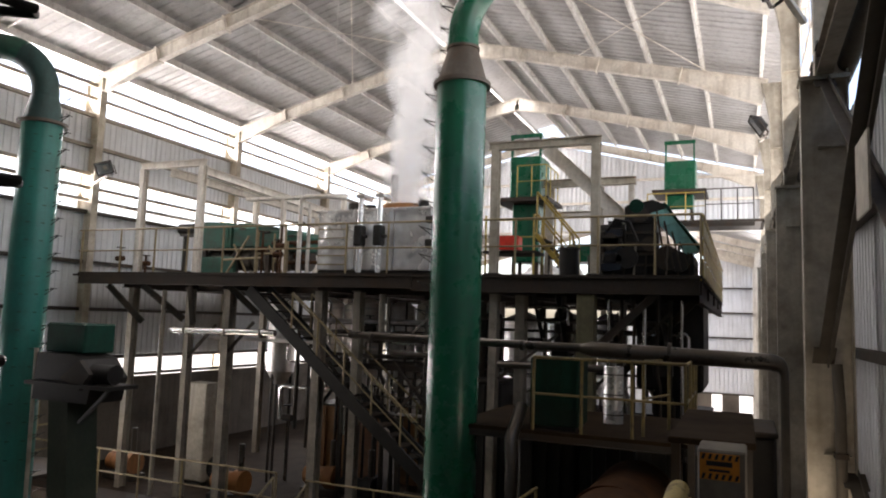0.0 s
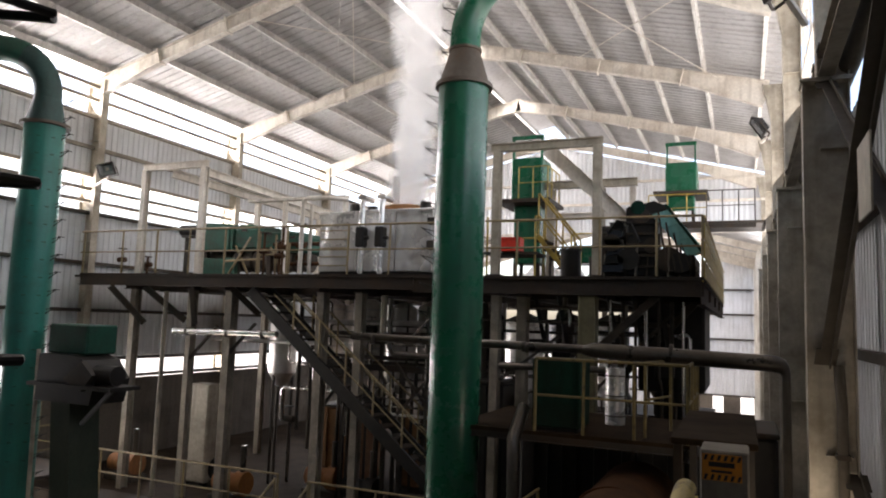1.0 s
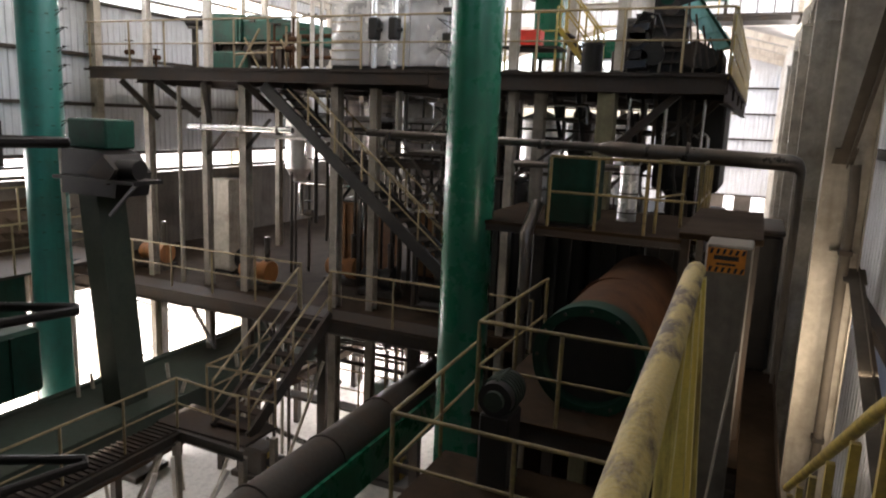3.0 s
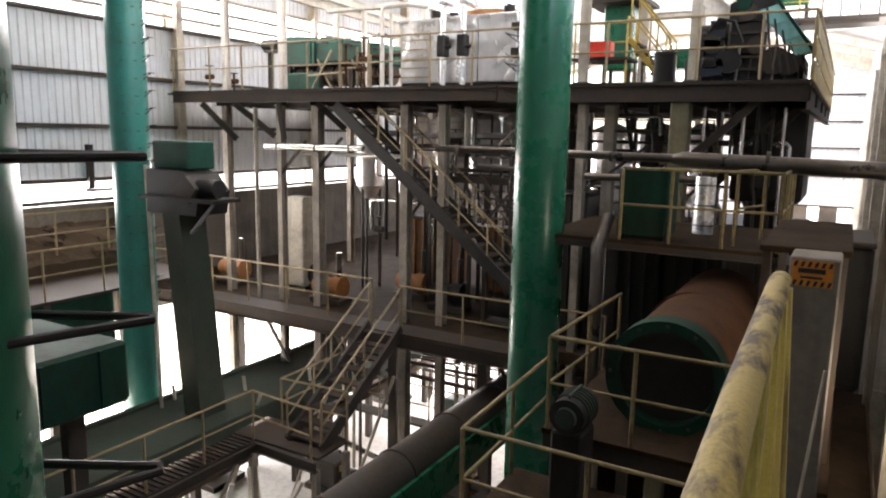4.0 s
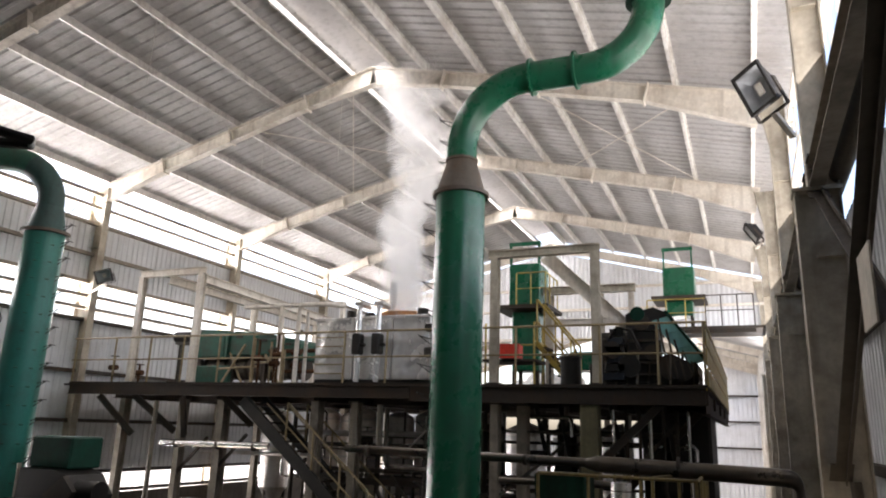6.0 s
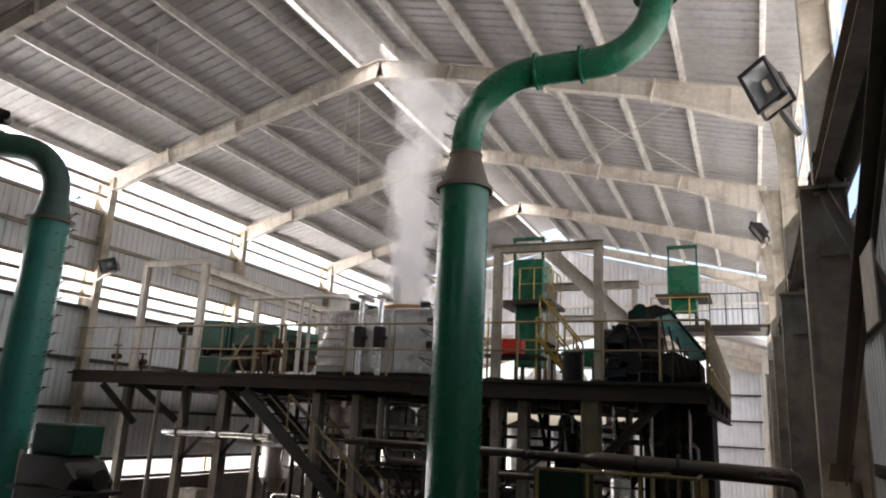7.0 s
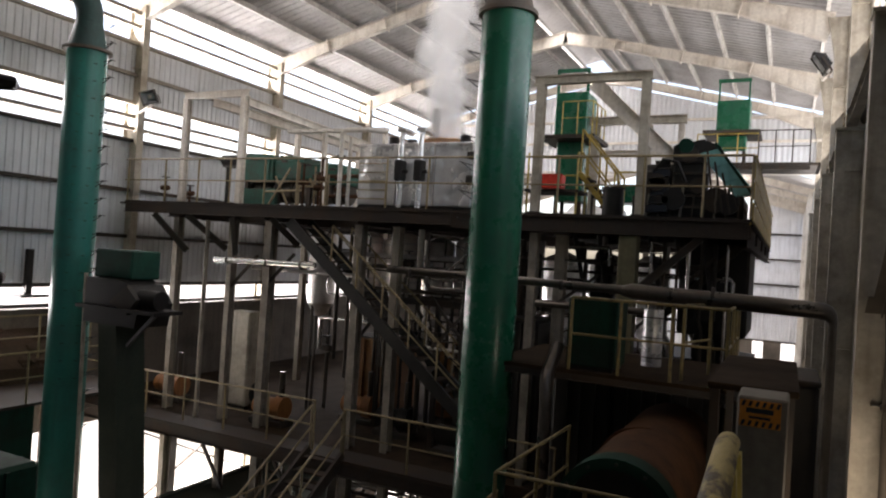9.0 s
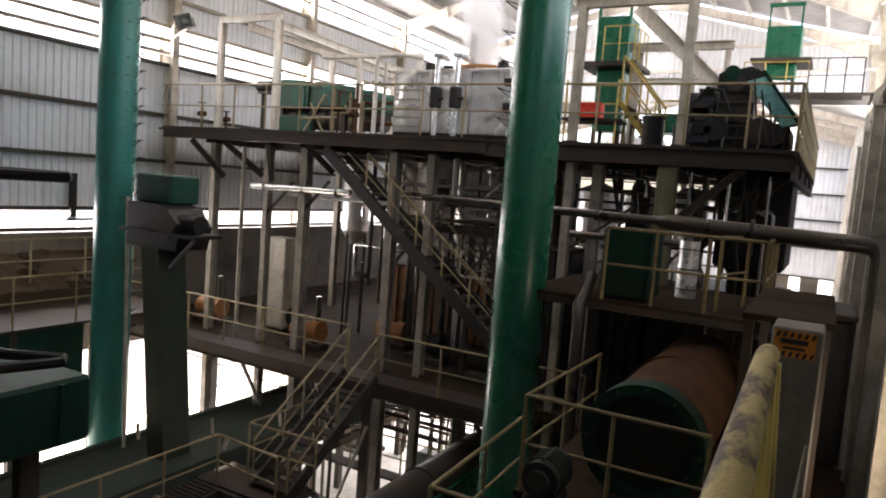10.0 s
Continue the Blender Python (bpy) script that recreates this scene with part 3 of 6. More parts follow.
for x in (-14.2, -11.1, -8.5, -4.5, -2.6):
    part("long_beam", ibeam(bmesh.new(), (x, DY + 0.15, DZ - 0.22), (x, DY1, DZ - 0.22), 0.14, 0.32), M_DECK, deck)

COLS = [(-14.16, 13.2, .16), (-12.3, 13.2, .15), (-11.12, 13.2, .2), (-8.52, 13.1, .19), (-7.68, 13.3, .17),
        (-4.5, 13.1, .16), (-4.1, 13.6, .2), (-14.2, 18.5, .16), (-11.1, 18.5, .16), (-8.5, 18.5, .16), (-4.5, 18.5, .16), (-1.6, 18.5, .16),
        (-11.1, 24.8, .16), (-8.5, 24.8, .16), (-4.5, 24.8, .16), (-1.6, 24.8, .16)]
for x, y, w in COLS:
    c = thing("deck_column", "dusty, dim cream steel column under the deck", "column", "deck columns", at=(x, y, GROUND))
    part("shaft", ibeam(bmesh.new(), (x, y, GROUND), (x, y, DZ - 0.38), w, w + 0.05), M_DIMDUSTYCOL, c)
    part("cap_plate", B(x - w * .7, x + w * .7, y - w * .8, y + w * .8, DZ - 0.38, DZ - 0.35), M_STEEL, c)
    part("base_plate", B(x - w, x + w, y - w, y + w, GROUND, GROUND + 0.03), M_STEEL, c)
c = thing("deck_column", "broad olive-stained timber-coloured column under the deck", "column", "deck columns", at=(-2.63, 12.95, GROUND))
part("shaft", B(-2.82, -2.49, 12.8, 13.1, GROUND, DZ - 0.36, 0.02), mat("olive_column_paint", (0.13, 0.115, 0.06), 0.7, dirt=(0.06, 0.05, 0.03), dirt_amount=.5), c)
part("base_plate", B(-2.95, -2.35, 12.7, 13.25, GROUND, GROUND + 0.03), M_STEEL, c)

# knee braces of the deck
for a, b in (((-14.64, 12.8, .6), (-13.83, 13.2, -.3)), ((-13.49, 12.8, .6), (-12.5, 13.2, -.2)), ((-12.0, 12.8, .6), (-12.2, 13.2, -.3)),
             ((-10.9, 12.9, .6), (-10.3, 13.2, .0)), ((-1.43, 12.9, .58), (-2.45, 12.9, -.4)), ((-0.9, 14.5, .5), (-2.3, 14.5, -1.0))):
    bm = ibeam(bmesh.new(), a, b, 0.1, 0.14)
    tagged(part("knee_brace", bm, M_STEEL), "dark steel knee brace under the deck edge", "brace", "knee braces")

posts = [(x, DY, DZ) for x in (-15.6, -14.25, -13.12, -12.1, -11.04, -10.1, -9.3, -7.74, -6.75, -5.6)]
railing([(DX0, DY, DZ), (-5.2, DY, DZ)], M_YELLOWPALE, 1.06, posts_at=posts)
railing([(-5.2, DY, DZ), (DX1, DY, DZ)], M_YELLOWPALE, 1.06, posts_at=[(x, DY, DZ) for x in (-5.1, -4.0, -2.42, -1.42, -0.66)], label="brownish yellow guard rail along the machine deck")

# yellow sheet guard at the deck's end
guard = thing("yellow_end_guard", "yellow slatted sheet guard along the deck end", "railing", at=(DX1, DY, DZ))
for z0, z1 in ((DZ - .02, DZ + .28), (DZ + .34, DZ + .62), (DZ + .68, DZ + .94)):
    y = DY + 0.05
    while y < DY1 - 1.2:
        part("panel", B(DX1 + 0.0, DX1 + 0.02, y, y + 1.05, z0, z1), M_OCHRE, guard)
        y += 1.12
for k in range(13):
    part("post", B(DX1 - 0.03, DX1 - 0.003, DY + 0.03 + k * 1.05, DY + 0.09 + k * 1.05, DZ - 0.1, DZ + 1.05), M_OCHRE, guard)
part("top_rail", rod(bmesh.new(), (DX1 + .01, DY + .03, DZ + 1.05), (DX1 + .01, DY1, DZ + 1.05), 0.025), M_OCHRE, guard)


# ---- main green duct with its elbow ----
def step_irons(parent, x, y, r, z0, z1, dx, dy, step=0.4):
    z = z0
    while z < z1:
        c = Vector((x + dx * r * .97, y + dy * r * .97, z))
        o, s = Vector((dx, dy, 0)), Vector((-dy, dx, 0))
        bm = bmesh.new()
        rod(bm, c, c + o * 0.2 + Vector((0, 0, .05)), 0.009, 6)
        rod(bm, c - Vector((0, 0, .09)), c + o * 0.2 + Vector((0, 0, .05)), 0.009, 6)
        rod(bm, c + o * 0.2 + Vector((0, 0, .05)) - s * .1, c + o * 0.2 + Vector((0, 0, .05)) + s * .1, 0.009, 6)
        part("step_iron", bm, M_BLACK, parent)
        z += step


MX, MY, MR = -3.98, 9.75, 0.385
duct = thing("green_duct", "tall glossy green round duct with rusty cone and elbow", "duct", at=(MX, MY, GROUND))
part("shaft", sweep(bmesh.new(), [(MX, MY, GROUND), (MX, MY, -2), (MX, MY, 1.9), (MX, MY, 3.62)], MR, 40), M_GREEN, duct, "", True)
for z in (-5.0, -2.2, 1.95):
    part("weld_band", sweep(bmesh.new(), [(MX, MY, z), (MX, MY, z + .02)], MR + .005, 40), M_GREEN, duct, "", True)
part("flange", sweep(bmesh.new(), [(MX, MY, 3.60), (MX, MY, 3.66)], MR + .06, 40), M_RUSTCONE, duct, "rusty flange ring", True)
part("cone", sweep(bmesh.new(), [(MX, MY, 3.66), (MX, MY, 4.2)], MR, 36, radii=[MR + .01, .235]), M_RUSTCONE, duct, "rusty bare-metal reducer cone", True)
ELB = arc((MX + 1.1, MY, 4.39), 1.1, 180, 92, (1, 0, 0), (0, 0, 1), 14)
ELB2 = arc((-1.93, MY, 6.41), .93, -90, 0, (1, 0, 0), (0, 0, 1), 12)
part("elbow", sweep(bmesh.new(), [(MX, MY, 4.2)] + ELB + ELB2, .24, 32), M_GREEN, duct, "glossy green bent duct", True)
part("outlet", sweep(bmesh.new(), [(-1.0, MY, 6.45), (-1.0, MY, 8.6)], .265, 32), M_GREEN_DARK, duct, "dark green upright end through the roof", True)
part("flange", sweep(bmesh.new(), [(-1.0, MY, 6.41), (-1.0, MY, 6.45)], .34, 32), M_GREEN_DARK, duct, "", True)
for x in (-2.82, -2.12):
    part("flange", sweep(bmesh.new(), [(x - .02, MY, 5.485), (x + .02, MY, 5.485)], .3, 32), M_GREEN, duct, "", True)
part("flange", sweep(bmesh.new(), [(MX, MY, 4.19), (MX, MY, 4.23)], .26, 32), M_RUSTCONE, duct, "", True)
step_irons(duct, MX, MY, MR, -2.0, 3.5, -0.96, -0.28, 0.42)
step_irons(duct, MX + .05, MY, .22, 3.8, 5.2, -0.96, -0.28, 0.36)

# second green duct by the left wall
LX, LY, LR = -13.4, 9.75, 0.39
duct2 = thing("green_duct", "weathered blue-green round duct with ladder rungs and a dark elbow", "duct", at=(LX, LY, GROUND))
part("shaft", sweep(bmesh.new(), [(LX, LY, GROUND), (LX, LY, 3.75)], LR, 36), mat("bluegreen_pipe_paint", (0.03, 0.19, 0.15), 0.35, dirt=(0.04, 0.1, 0.08), dirt_amount=.5, vary=.12, bump=.04), duct2, "", True)
part("flange", sweep(bmesh.new(), [(LX, LY, 3.75), (LX, LY, 3.81)], LR + .09, 36), M_RUSTCONE, duct2, "", True)
part("cone", sweep(bmesh.new(), [(LX, LY, 3.81), (LX, LY, 4.35)], LR, 36, radii=[LR, .27]), M_DARKTEAL, duct2, "dark rusty cone", True)
pts = arc((LX - .8 * .9, LY - .6 * .9, 4.45), 0.9, 0, 88, (.8, .6, 0), (0, 0, 1), 10)
e = pts[-1]
part("elbow", sweep(bmesh.new(), [(LX, LY, 4.35)] + pts[:8], .265, 28), M_DARKTEAL, duct2, "dark sooty bend", True)
part("branch", sweep(bmesh.new(), pts[7:] + [e + Vector((-.8, -.6, 0)) * s for s in (.4, 1.0, 1.9)], .265, 28), M_GREEN_DUSTY, duct2, "dusty green horizontal duct", True)
for s in (.35, .7):
    p = e + Vector((-.8, -.6, 0)) * s
    part("flange", sweep(bmesh.new(), [p, p + Vector((-.032, -.024, 0))], .31, 28), M_GREEN_DUSTY, duct2, "", True)
step_irons(duct2, LX, LY, LR, -4.0, 4.6, 0.95, 0.3, 0.36)
z = -3
while z < 3.6:
    part("rung", rod(bmesh.new(), (LX + .22, LY - .34, z), (LX + .40, LY - .05, z), .014, 6), M_GREEN_DUSTY, duct2)
    z += .36

# third green duct, close to the landing, with V-shaped step irons
NX, NY, NR = -1.48, .32, .385
duct3 = thing("green_duct", "green round duct close to the landing with dark step irons", "duct", at=(NX, NY, GROUND))
part("shaft", sweep(bmesh.new(), [(NX, NY, GROUND), (NX, NY, 3.7)], NR, 40), M_GREEN, duct3, "", True)
part("flange", sweep(bmesh.new(), [(NX, NY, 3.7), (NX, NY, 3.76)], NR + .06, 40), M_RUSTCONE, duct3, "", True)
part("cone", sweep(bmesh.new(), [(NX, NY, 3.76), (NX, NY, 4.3)], NR, 36, radii=[NR, .24]), M_RUSTCONE, duct3, "", True)
part("riser", sweep(bmesh.new(), [(NX, NY, 4.3), (NX, NY, 8.0)], .24, 32), M_GREEN, duct3, "", True)
no_, ns_ = Vector((.617, .787, 0)), Vector((-.787, .617, 0))
for k in range(-8, 8):
    c = Vector((NX, NY, .208 + .299 * k))
    tip = c + no_ * .585
    pts = [c + no_ * (NR - .02) - ns_ * .1, tip - no_ * .05 - ns_ * .03, tip - ns_ * .012, tip + ns_ * .012, tip - no_ * .05 + ns_ * .03, c + no_ * (NR - .02) + ns_ * .1]
    part("step_iron", sweep(bmesh.new(), pts, .009, 8), M_BLACK, duct3, "", True)

# ---- bucket elevator beside it ----
elev = thing("bucket_elevator", "dark bucket elevator leg with a green head and a motor shelf", "elevator", at=(-11.6, 9.7, GROUND))
part("head", B(-12.4, -11.35, 9.5, 10.2, -.86, -0.3, .03), M_GREEN_DARK2, elev, "dark green head casing")
bm = bmesh.new()
bar(bm, (-11.35, 9.75, -6.6), (-11.85, 9.75, -1.5), 0.5, 0.66)
part("leg_casing", bm, M_MOSS, elev)
part("drive_box", slab([(-12.45, -1.75), (-11.0, -1.75), (-10.9, -1.3), (-11.2, -.95), (-11.5, -.87), (-12.4, -.87)], 9.35, 10.15), M_BLACK, elev)
part("belt_guard", slab([(-11.6, -1.3), (-11.1, -1.5), (-10.85, -1.2), (-11.15, -.95)], 9.24, 9.34), M_STEEL, elev)
part("shelf", B(-12.5, -10.35, 9.2, 9.9, -1.46, -1.39), M_BLACK, elev)
part("motor", sweep(bmesh.new(), [(-11.0, 9.5, -1.2), (-10.5, 9.5, -1.2)], .18, 16), M_BLACK, elev, "", True)
part("shelf_brace", bar(bmesh.new(), (-10.4, 9.3, -1.45), (-11.2, 9.4, -2.1), .06, .06), M_BLACK, elev)
part("side_pipe", rod(bmesh.new(), (-12.35, 9.4, -6.8), (-12.5, 9.4, -.8), .04, 10), M_COLUMN, elev, "thin pale pipe")

# ---- steel tank with the steam ----
tank = thing("clad_tank", "dented bright metal clad tank on the deck", "tank", at=(-7.7, 13.7, DZ))
for i, (a, b) in enumerate(((-9.0, -8.0), (-7.99, -7.05), (-7.04, -6.15))):
    part("cladding_panel", B(a, b, 13.55, 15.2, DZ + .12, 2.44 - .02 * (i == 0), .02), M_STAINLESS, tank)
part("plinth", B(-9.0, -6.1, 13.6, 15.2, DZ, DZ + .115), M_BLACK, tank)
part("end_panel", B(-6.14, -5.9, 13.7, 15.1, DZ + .3, 2.3, .02), M_GREY, tank)
part("hatch_rim", sweep(bmesh.new(), [(-7.1, 14.3, 2.44), (-7.1, 14.3, 2.56)], .62, 28), mat("rusty_orange_rim", (0.38, 0.17, 0.06), .7, dirt=RUST, dirt_amount=.5), tank, "rusty orange hatch rim", True)
part("vent_stack", sweep(bmesh.new(), [(-7.5, 14.4, 2.5), (-7.5, 14.4, 3.35)], .09, 14), M_BLACK, tank, "", True)
for x in (-7.72, -7.24):
    part("riser_pipe", sweep(bmesh.new(), [(x, 13.25, DZ + .05), (x, 13.25, 2.5)] + arc((x, 13.4, 2.5), .15, 180, 90, (0, 1, 0), (0, 0, 1), 6) + [(x, 13.7, 2.65)], .06, 14), M_STAINLESS, tank, "", True)
    v = part("valve", B(x - .1, x + .1, 13.12, 13.36, 1.55, 2.0, .03), M_BLACK, tank, "black actuator valve")
    part("handwheel", sweep(bmesh.new(), [(x + .1, 13.2, 1.75), (x + .2, 13.2, 1.75)], .04, 8), M_BLACK, v)
    part("cap", B(x - .11, x + .11, 13.2, 13.5, 2.62, 2.7, .01), M_SILVER, tank)
for x, y in ((-8.3, 13.9), (-8.0, 14.2), (-6.5, 13.9)):
    part("nozzle", sweep(bmesh.new(), [(x, y, 2.4), (x, y, 2.62)], .12, 14), M_BLACK, tank, "", True)
part("side_valve", B(-6.2, -5.85, 13.35, 13.54, 1.5, 1.7, .02), M_BLACK, tank)
part("side_valve", B(-6.2, -5.85, 13.35, 13.54, 2.05, 2.2, .02), M_BLACK, tank)
for a, b in ((-8.98, -8.02), (-7.97, -7.07), (-7.02, -6.17)):
    bm = bmesh.new()
    nx, nz = 22, 28
    gv = {}
    for i in range(nx + 1):
        for k in range(nz + 1):
            x, z = a + (b - a) * i / nx, DZ + .16 + (2.38 - DZ - .16) * k / nz
            w = min(i, nx - i, k, nz - k, 3) / 3
            dent = noise.noise((x * 2.6, z * 2.2, 4.0)) * .05 + noise.noise((x * 6, z * 5, 9.0)) * .028
            gv[i, k] = bm.verts.new((x, 13.54 - w * max(-.012, dent), z))
    for i in range(nx):
        for k in range(nz):
            bm.faces.new((gv[i, k], gv[i + 1, k], gv[i + 1, k + 1], gv[i, k + 1]))
    part("crumpled_sheet", bm, M_STAINLESS, tank, "dented foil-bright sheet", True)
for k in range(5):
    part("ladder_rung", rod(bmesh.new(), (-8.95, 13.5, DZ + .25 + k * .2), (-8.2, 13.5, DZ + .25 + k * .2), .014, 6), M_YELLOWPALE, tank)
for x in (-8.0, -7.045, -6.155):
    part("seam_strip", B(x - .012, x + .012, 13.515, 13.532, DZ + .14, 2.4), M_SILVER, tank)
for x in (-8.9, -8.3, -7.6, -6.9, -6.3):
    part("rivet_rail", B(x - .15, x + .15, 13.50, 13.53, 2.36, 2.4), M_SILVER, tank)
frm = thing("bent_pipe", "bent cream tube frame beside the clad tank", "pipe", at=(-9.1, 13, DZ))
part("tube", sweep(bmesh.new(), [(-9.12, 13.0, DZ), (-9.12, 13.0, 2.5)] + arc((-8.97, 13.0, 2.5), .15, 180, 90, (1, 0, 0), (0, 0, 1), 6) + [(-8.5, 13.05, 2.65), (-8.2, 13.4, 2.65)], .05, 12), M_CREAM, frm, "", True)
part("tube", rod(bmesh.new(), (-8.95, 13.1, DZ), (-8.95, 13.1, 2.5), .04, 10), M_CREAM, frm, "", True)
part("tube", rod(bmesh.new(), (-9.12, 13.0, 2.0), (-8.6, 13.0, 2.0), .03, 10), M_CREAM, frm, "", True)

# ---- small gate frame and the runway beam behind it ----
gate = thing("lifting_frame", "cream steel lifting frame standing on the deck", "steel frame", at=(-13, 12.95, DZ))
for x in (-13.87, -11.98):
    part("post", ibeam(bmesh.new(), (x, 12.95, DZ), (x, 12.95, 3.52), .14, .16), M_CREAM, gate)
part("head_beam", ibeam(bmesh.new(), (-13.98, 12.95, 3.6), (-11.88, 12.95, 3.6), .14, .16), M_CREAM, gate)
part("runway_beam", ibeam(bmesh.new(), (-13.0, 12.95, 3.42), (-13.0, 19.5, 3.3), .14, .2), M_CREAM, gate)
for x, y in ((-13.0, 19.5), (-13.0, 16.3)):
    part("rear_post", ibeam(bmesh.new(), (x, y, DZ), (x, y, 3.25), .14, .14), M_CREAM, gate)
part("head_beam", ibeam(bmesh.new(), (-12.1, 12.95, 3.45), (-12.1, 19.5, 3.25), .14, .2), M_CREAM, gate)


# ---- long green screw press on the deck ----
M_PRESS = mat("grimy_press_green", (0.018, 0.085, 0.055), 0.6, dirt=(0.04, 0.04, 0.03), dirt_amount=0.7, scale=2.5, spec=.25)
press = thing("screw_press", "long grimy dark green screw press with stepped lids", "machine", at=(-12.5, 15.9, DZ))
for k, (x0, x1, z0, z1, d) in enumerate(((-14.2, -13.1, 1.75, 2.42, 0), (-13.09, -12.2, 1.8, 2.36, .06), (-12.19, -11.4, 1.8, 2.25, .02), (-11.39, -10.7, 1.7, 2.14, .08))):
    part("casing", B(x0, x1, 15.3 + d, 16.7, z0, z1, .04), M_PRESS, press)
    part("lid", slab([(x0 + .06, z1), (x1 - .06, z1), (x1 - .16, z1 + .1), (x0 + .2, z1 + .13)], 15.4 + d, 16.6), M_PRESS, press)
    part("rib", B(x0 + .02, x0 + .09, 15.24 + d, 15.29 + d, z0 - .02, z1 + .03), M_PRESS, press)
    part("hinge", B((x0 + x1) / 2 - .08, (x0 + x1) / 2 + .08, 15.26 + d, 15.3 + d, z1 - .08, z1 - .02), M_STEEL, press)
part("cage", sweep(bmesh.new(), [(-14.1, 15.9, 1.5), (-10.8, 15.9, 1.5)], .3, 20), M_BRACE, press, "brown oily press cage", True)
for k in range(10):
    x = -14.0 + k * .35
    part("cage_ring", sweep(bmesh.new(), [(x, 15.9, 1.5), (x + .06, 15.9, 1.5)], .33, 20), M_STEEL, press, "", True)
part("skirt", B(-14.05, -12.7, 15.1, 15.24, DZ + .04, 1.52, .03), M_PRESS, press)
for x in (-14.1, -13.0, -11.9, -10.9):
    part("leg", B(x - .06, x + .06, 15.5, 15.62, DZ, 1.76), M_STEEL, press)
part("drive_motor", sweep(bmesh.new(), [(-15.1, 15.6, 2.38), (-14.55, 15.6, 2.38)], .16, 18), M_BLACK, press, "small dark drive motor", True)
part("motor_bracket", B(-15.0, -14.21, 15.45, 15.75, 2.16, 2.23), M_STEEL, press)
part("motor_leg", B(-14.95, -14.88, 15.55, 15.65, DZ, 2.16), M_STEEL, press)
tangle = thing("pipe_rack", "tangle of thin pale struts before the screw press", "pipe rack", at=(-11.2, 14.2, DZ))
for a, b in (((-12.2, 14.2, DZ), (-11.5, 14.2, 1.95)), ((-11.5, 14.25, DZ), (-12.0, 14.25, 1.75)), ((-11.2, 14.2, DZ), (-11.2, 14.2, 2.1)), ((-10.7, 14.2, DZ), (-10.7, 14.2, 2.0)),
             ((-11.2, 14.22, 1.5), (-10.5, 14.22, 1.5)), ((-10.4, 14.25, DZ), (-10.9, 14.25, 1.7)), ((-12.3, 14.2, 1.35), (-11.1, 14.2, 1.4)), ((-10.3, 14.2, DZ), (-10.3, 14.2, 1.8))):
    part("strut", rod(bmesh.new(), a, b, .028, 8), M_YELLOWPALE, tangle, "", True)

# ---- gantry frame, sloped conveyor beam ----
gan = thing("gantry_frame", "tall cream steel gantry frame on the deck", "steel frame", at=(-3.5, 12.88, DZ))
for x in (-4.47, -2.5):
    part("post", ibeam(bmesh.new(), (x, 12.88, DZ), (x, 12.88, 3.38), .15, .18), M_COLUMN, gan)
    part("foot_plate", B(x - .14, x + .14, 12.76, 13.0, DZ, DZ + .02), M_STEEL, gan)
part("head_beam", ibeam(bmesh.new(), (-4.62, 12.88, 3.46), (-2.4, 12.88, 3.46), .15, .16), M_COLUMN, gan)
part("sloped_beam", ibeam(bmesh.new(), (-3.62, 13.5, 3.53), (-1.98, 13.5, 1.96), .16, .27), M_CREAM, gan, "white sloping beam")
gan2 = thing("gantry_frame", "lower cream gantry frame behind", "steel frame", at=(-3.2, 16, DZ))
for x in (-4.19, -3.0):
    part("post", ibeam(bmesh.new(), (x, 16, DZ), (x, 16, 3.2), .15, .18), M_COLUMN, gan2)
part("post", ibeam(bmesh.new(), (-2.3, 16, 2.0), (-2.3, 16, 3.2), .12, .12), M_CREAM, gan2)
part("head_beam", ibeam(bmesh.new(), (-4.35, 16, 3.3), (-2.2, 16, 3.3), .15, .18), M_COLUMN, gan2)
part("low_beam", ibeam(bmesh.new(), (-4.2, 16, 2.55), (-2.2, 16, 2.55), .12, .14), M_CREAM, gan2)


# ---- green stacked machines with small galleries ----
def green_stack(x, y, z0, w, h, label, base):
    t = thing("green_digester", label, "machine", "green stacks", at=(x, y, base))
    part("casing", B(x - w / 2, x + w / 2, y - w / 2, y + w / 2, z0, z0 + h, .03), M_GREEN, t)
    part("panel", B(x - w * .36, x + w * .36, y - w / 2 - .015, y - w / 2, z0 + h * .1, z0 + h * .45), M_GREEN, t)
    part("panel", B(x - w * .36, x + w * .36, y - w / 2 - .015, y - w / 2, z0 + h * .55, z0 + h * .9), M_GREEN, t)
    for s in (-1, 1):
        part("top_post", B(x + s * w * .45 - .03, x + s * w * .45 + .03, y - w * .45, y - w * .45 + .06, z0 + h, z0 + h + w * .62), M_GREEN, t)
    part("top_bar", B(x - w * .5, x + w * .5, y - w * .47, y - w * .4, z0 + h + w * .58, z0 + h + w * .7), M_GREEN, t)
    part("lower_casing", B(x - w * .42, x + w * .42, y - w * .4, y + w * .4, base + .5, z0 - .1, .03), M_GREEN, t)
    part("gallery", B(x - w * .85, x + w * .85, y - w * .95, y + w * .8, z0 - .09, z0), M_STEEL, t)
    for sx in (-1, 1):
        for sy in (-1, 1):
            part("leg", B(x + sx * w * .36 - .04, x + sx * w * .36 + .04, y + sy * w * .33 - .04, y + sy * w * .33 + .04, base, base + .51), M_STEEL, t)


green_stack(-4.75, 16.2, 2.92, .78, 1.05, "bright green stacked casing with a gallery", DZ)
railing([(-4.85, 15.5, 2.92), (-4.15, 15.5, 2.92), (-4.15, 16.6, 2.92)], M_YELLOW, .75, .4, "small yellow gallery rail", .016)
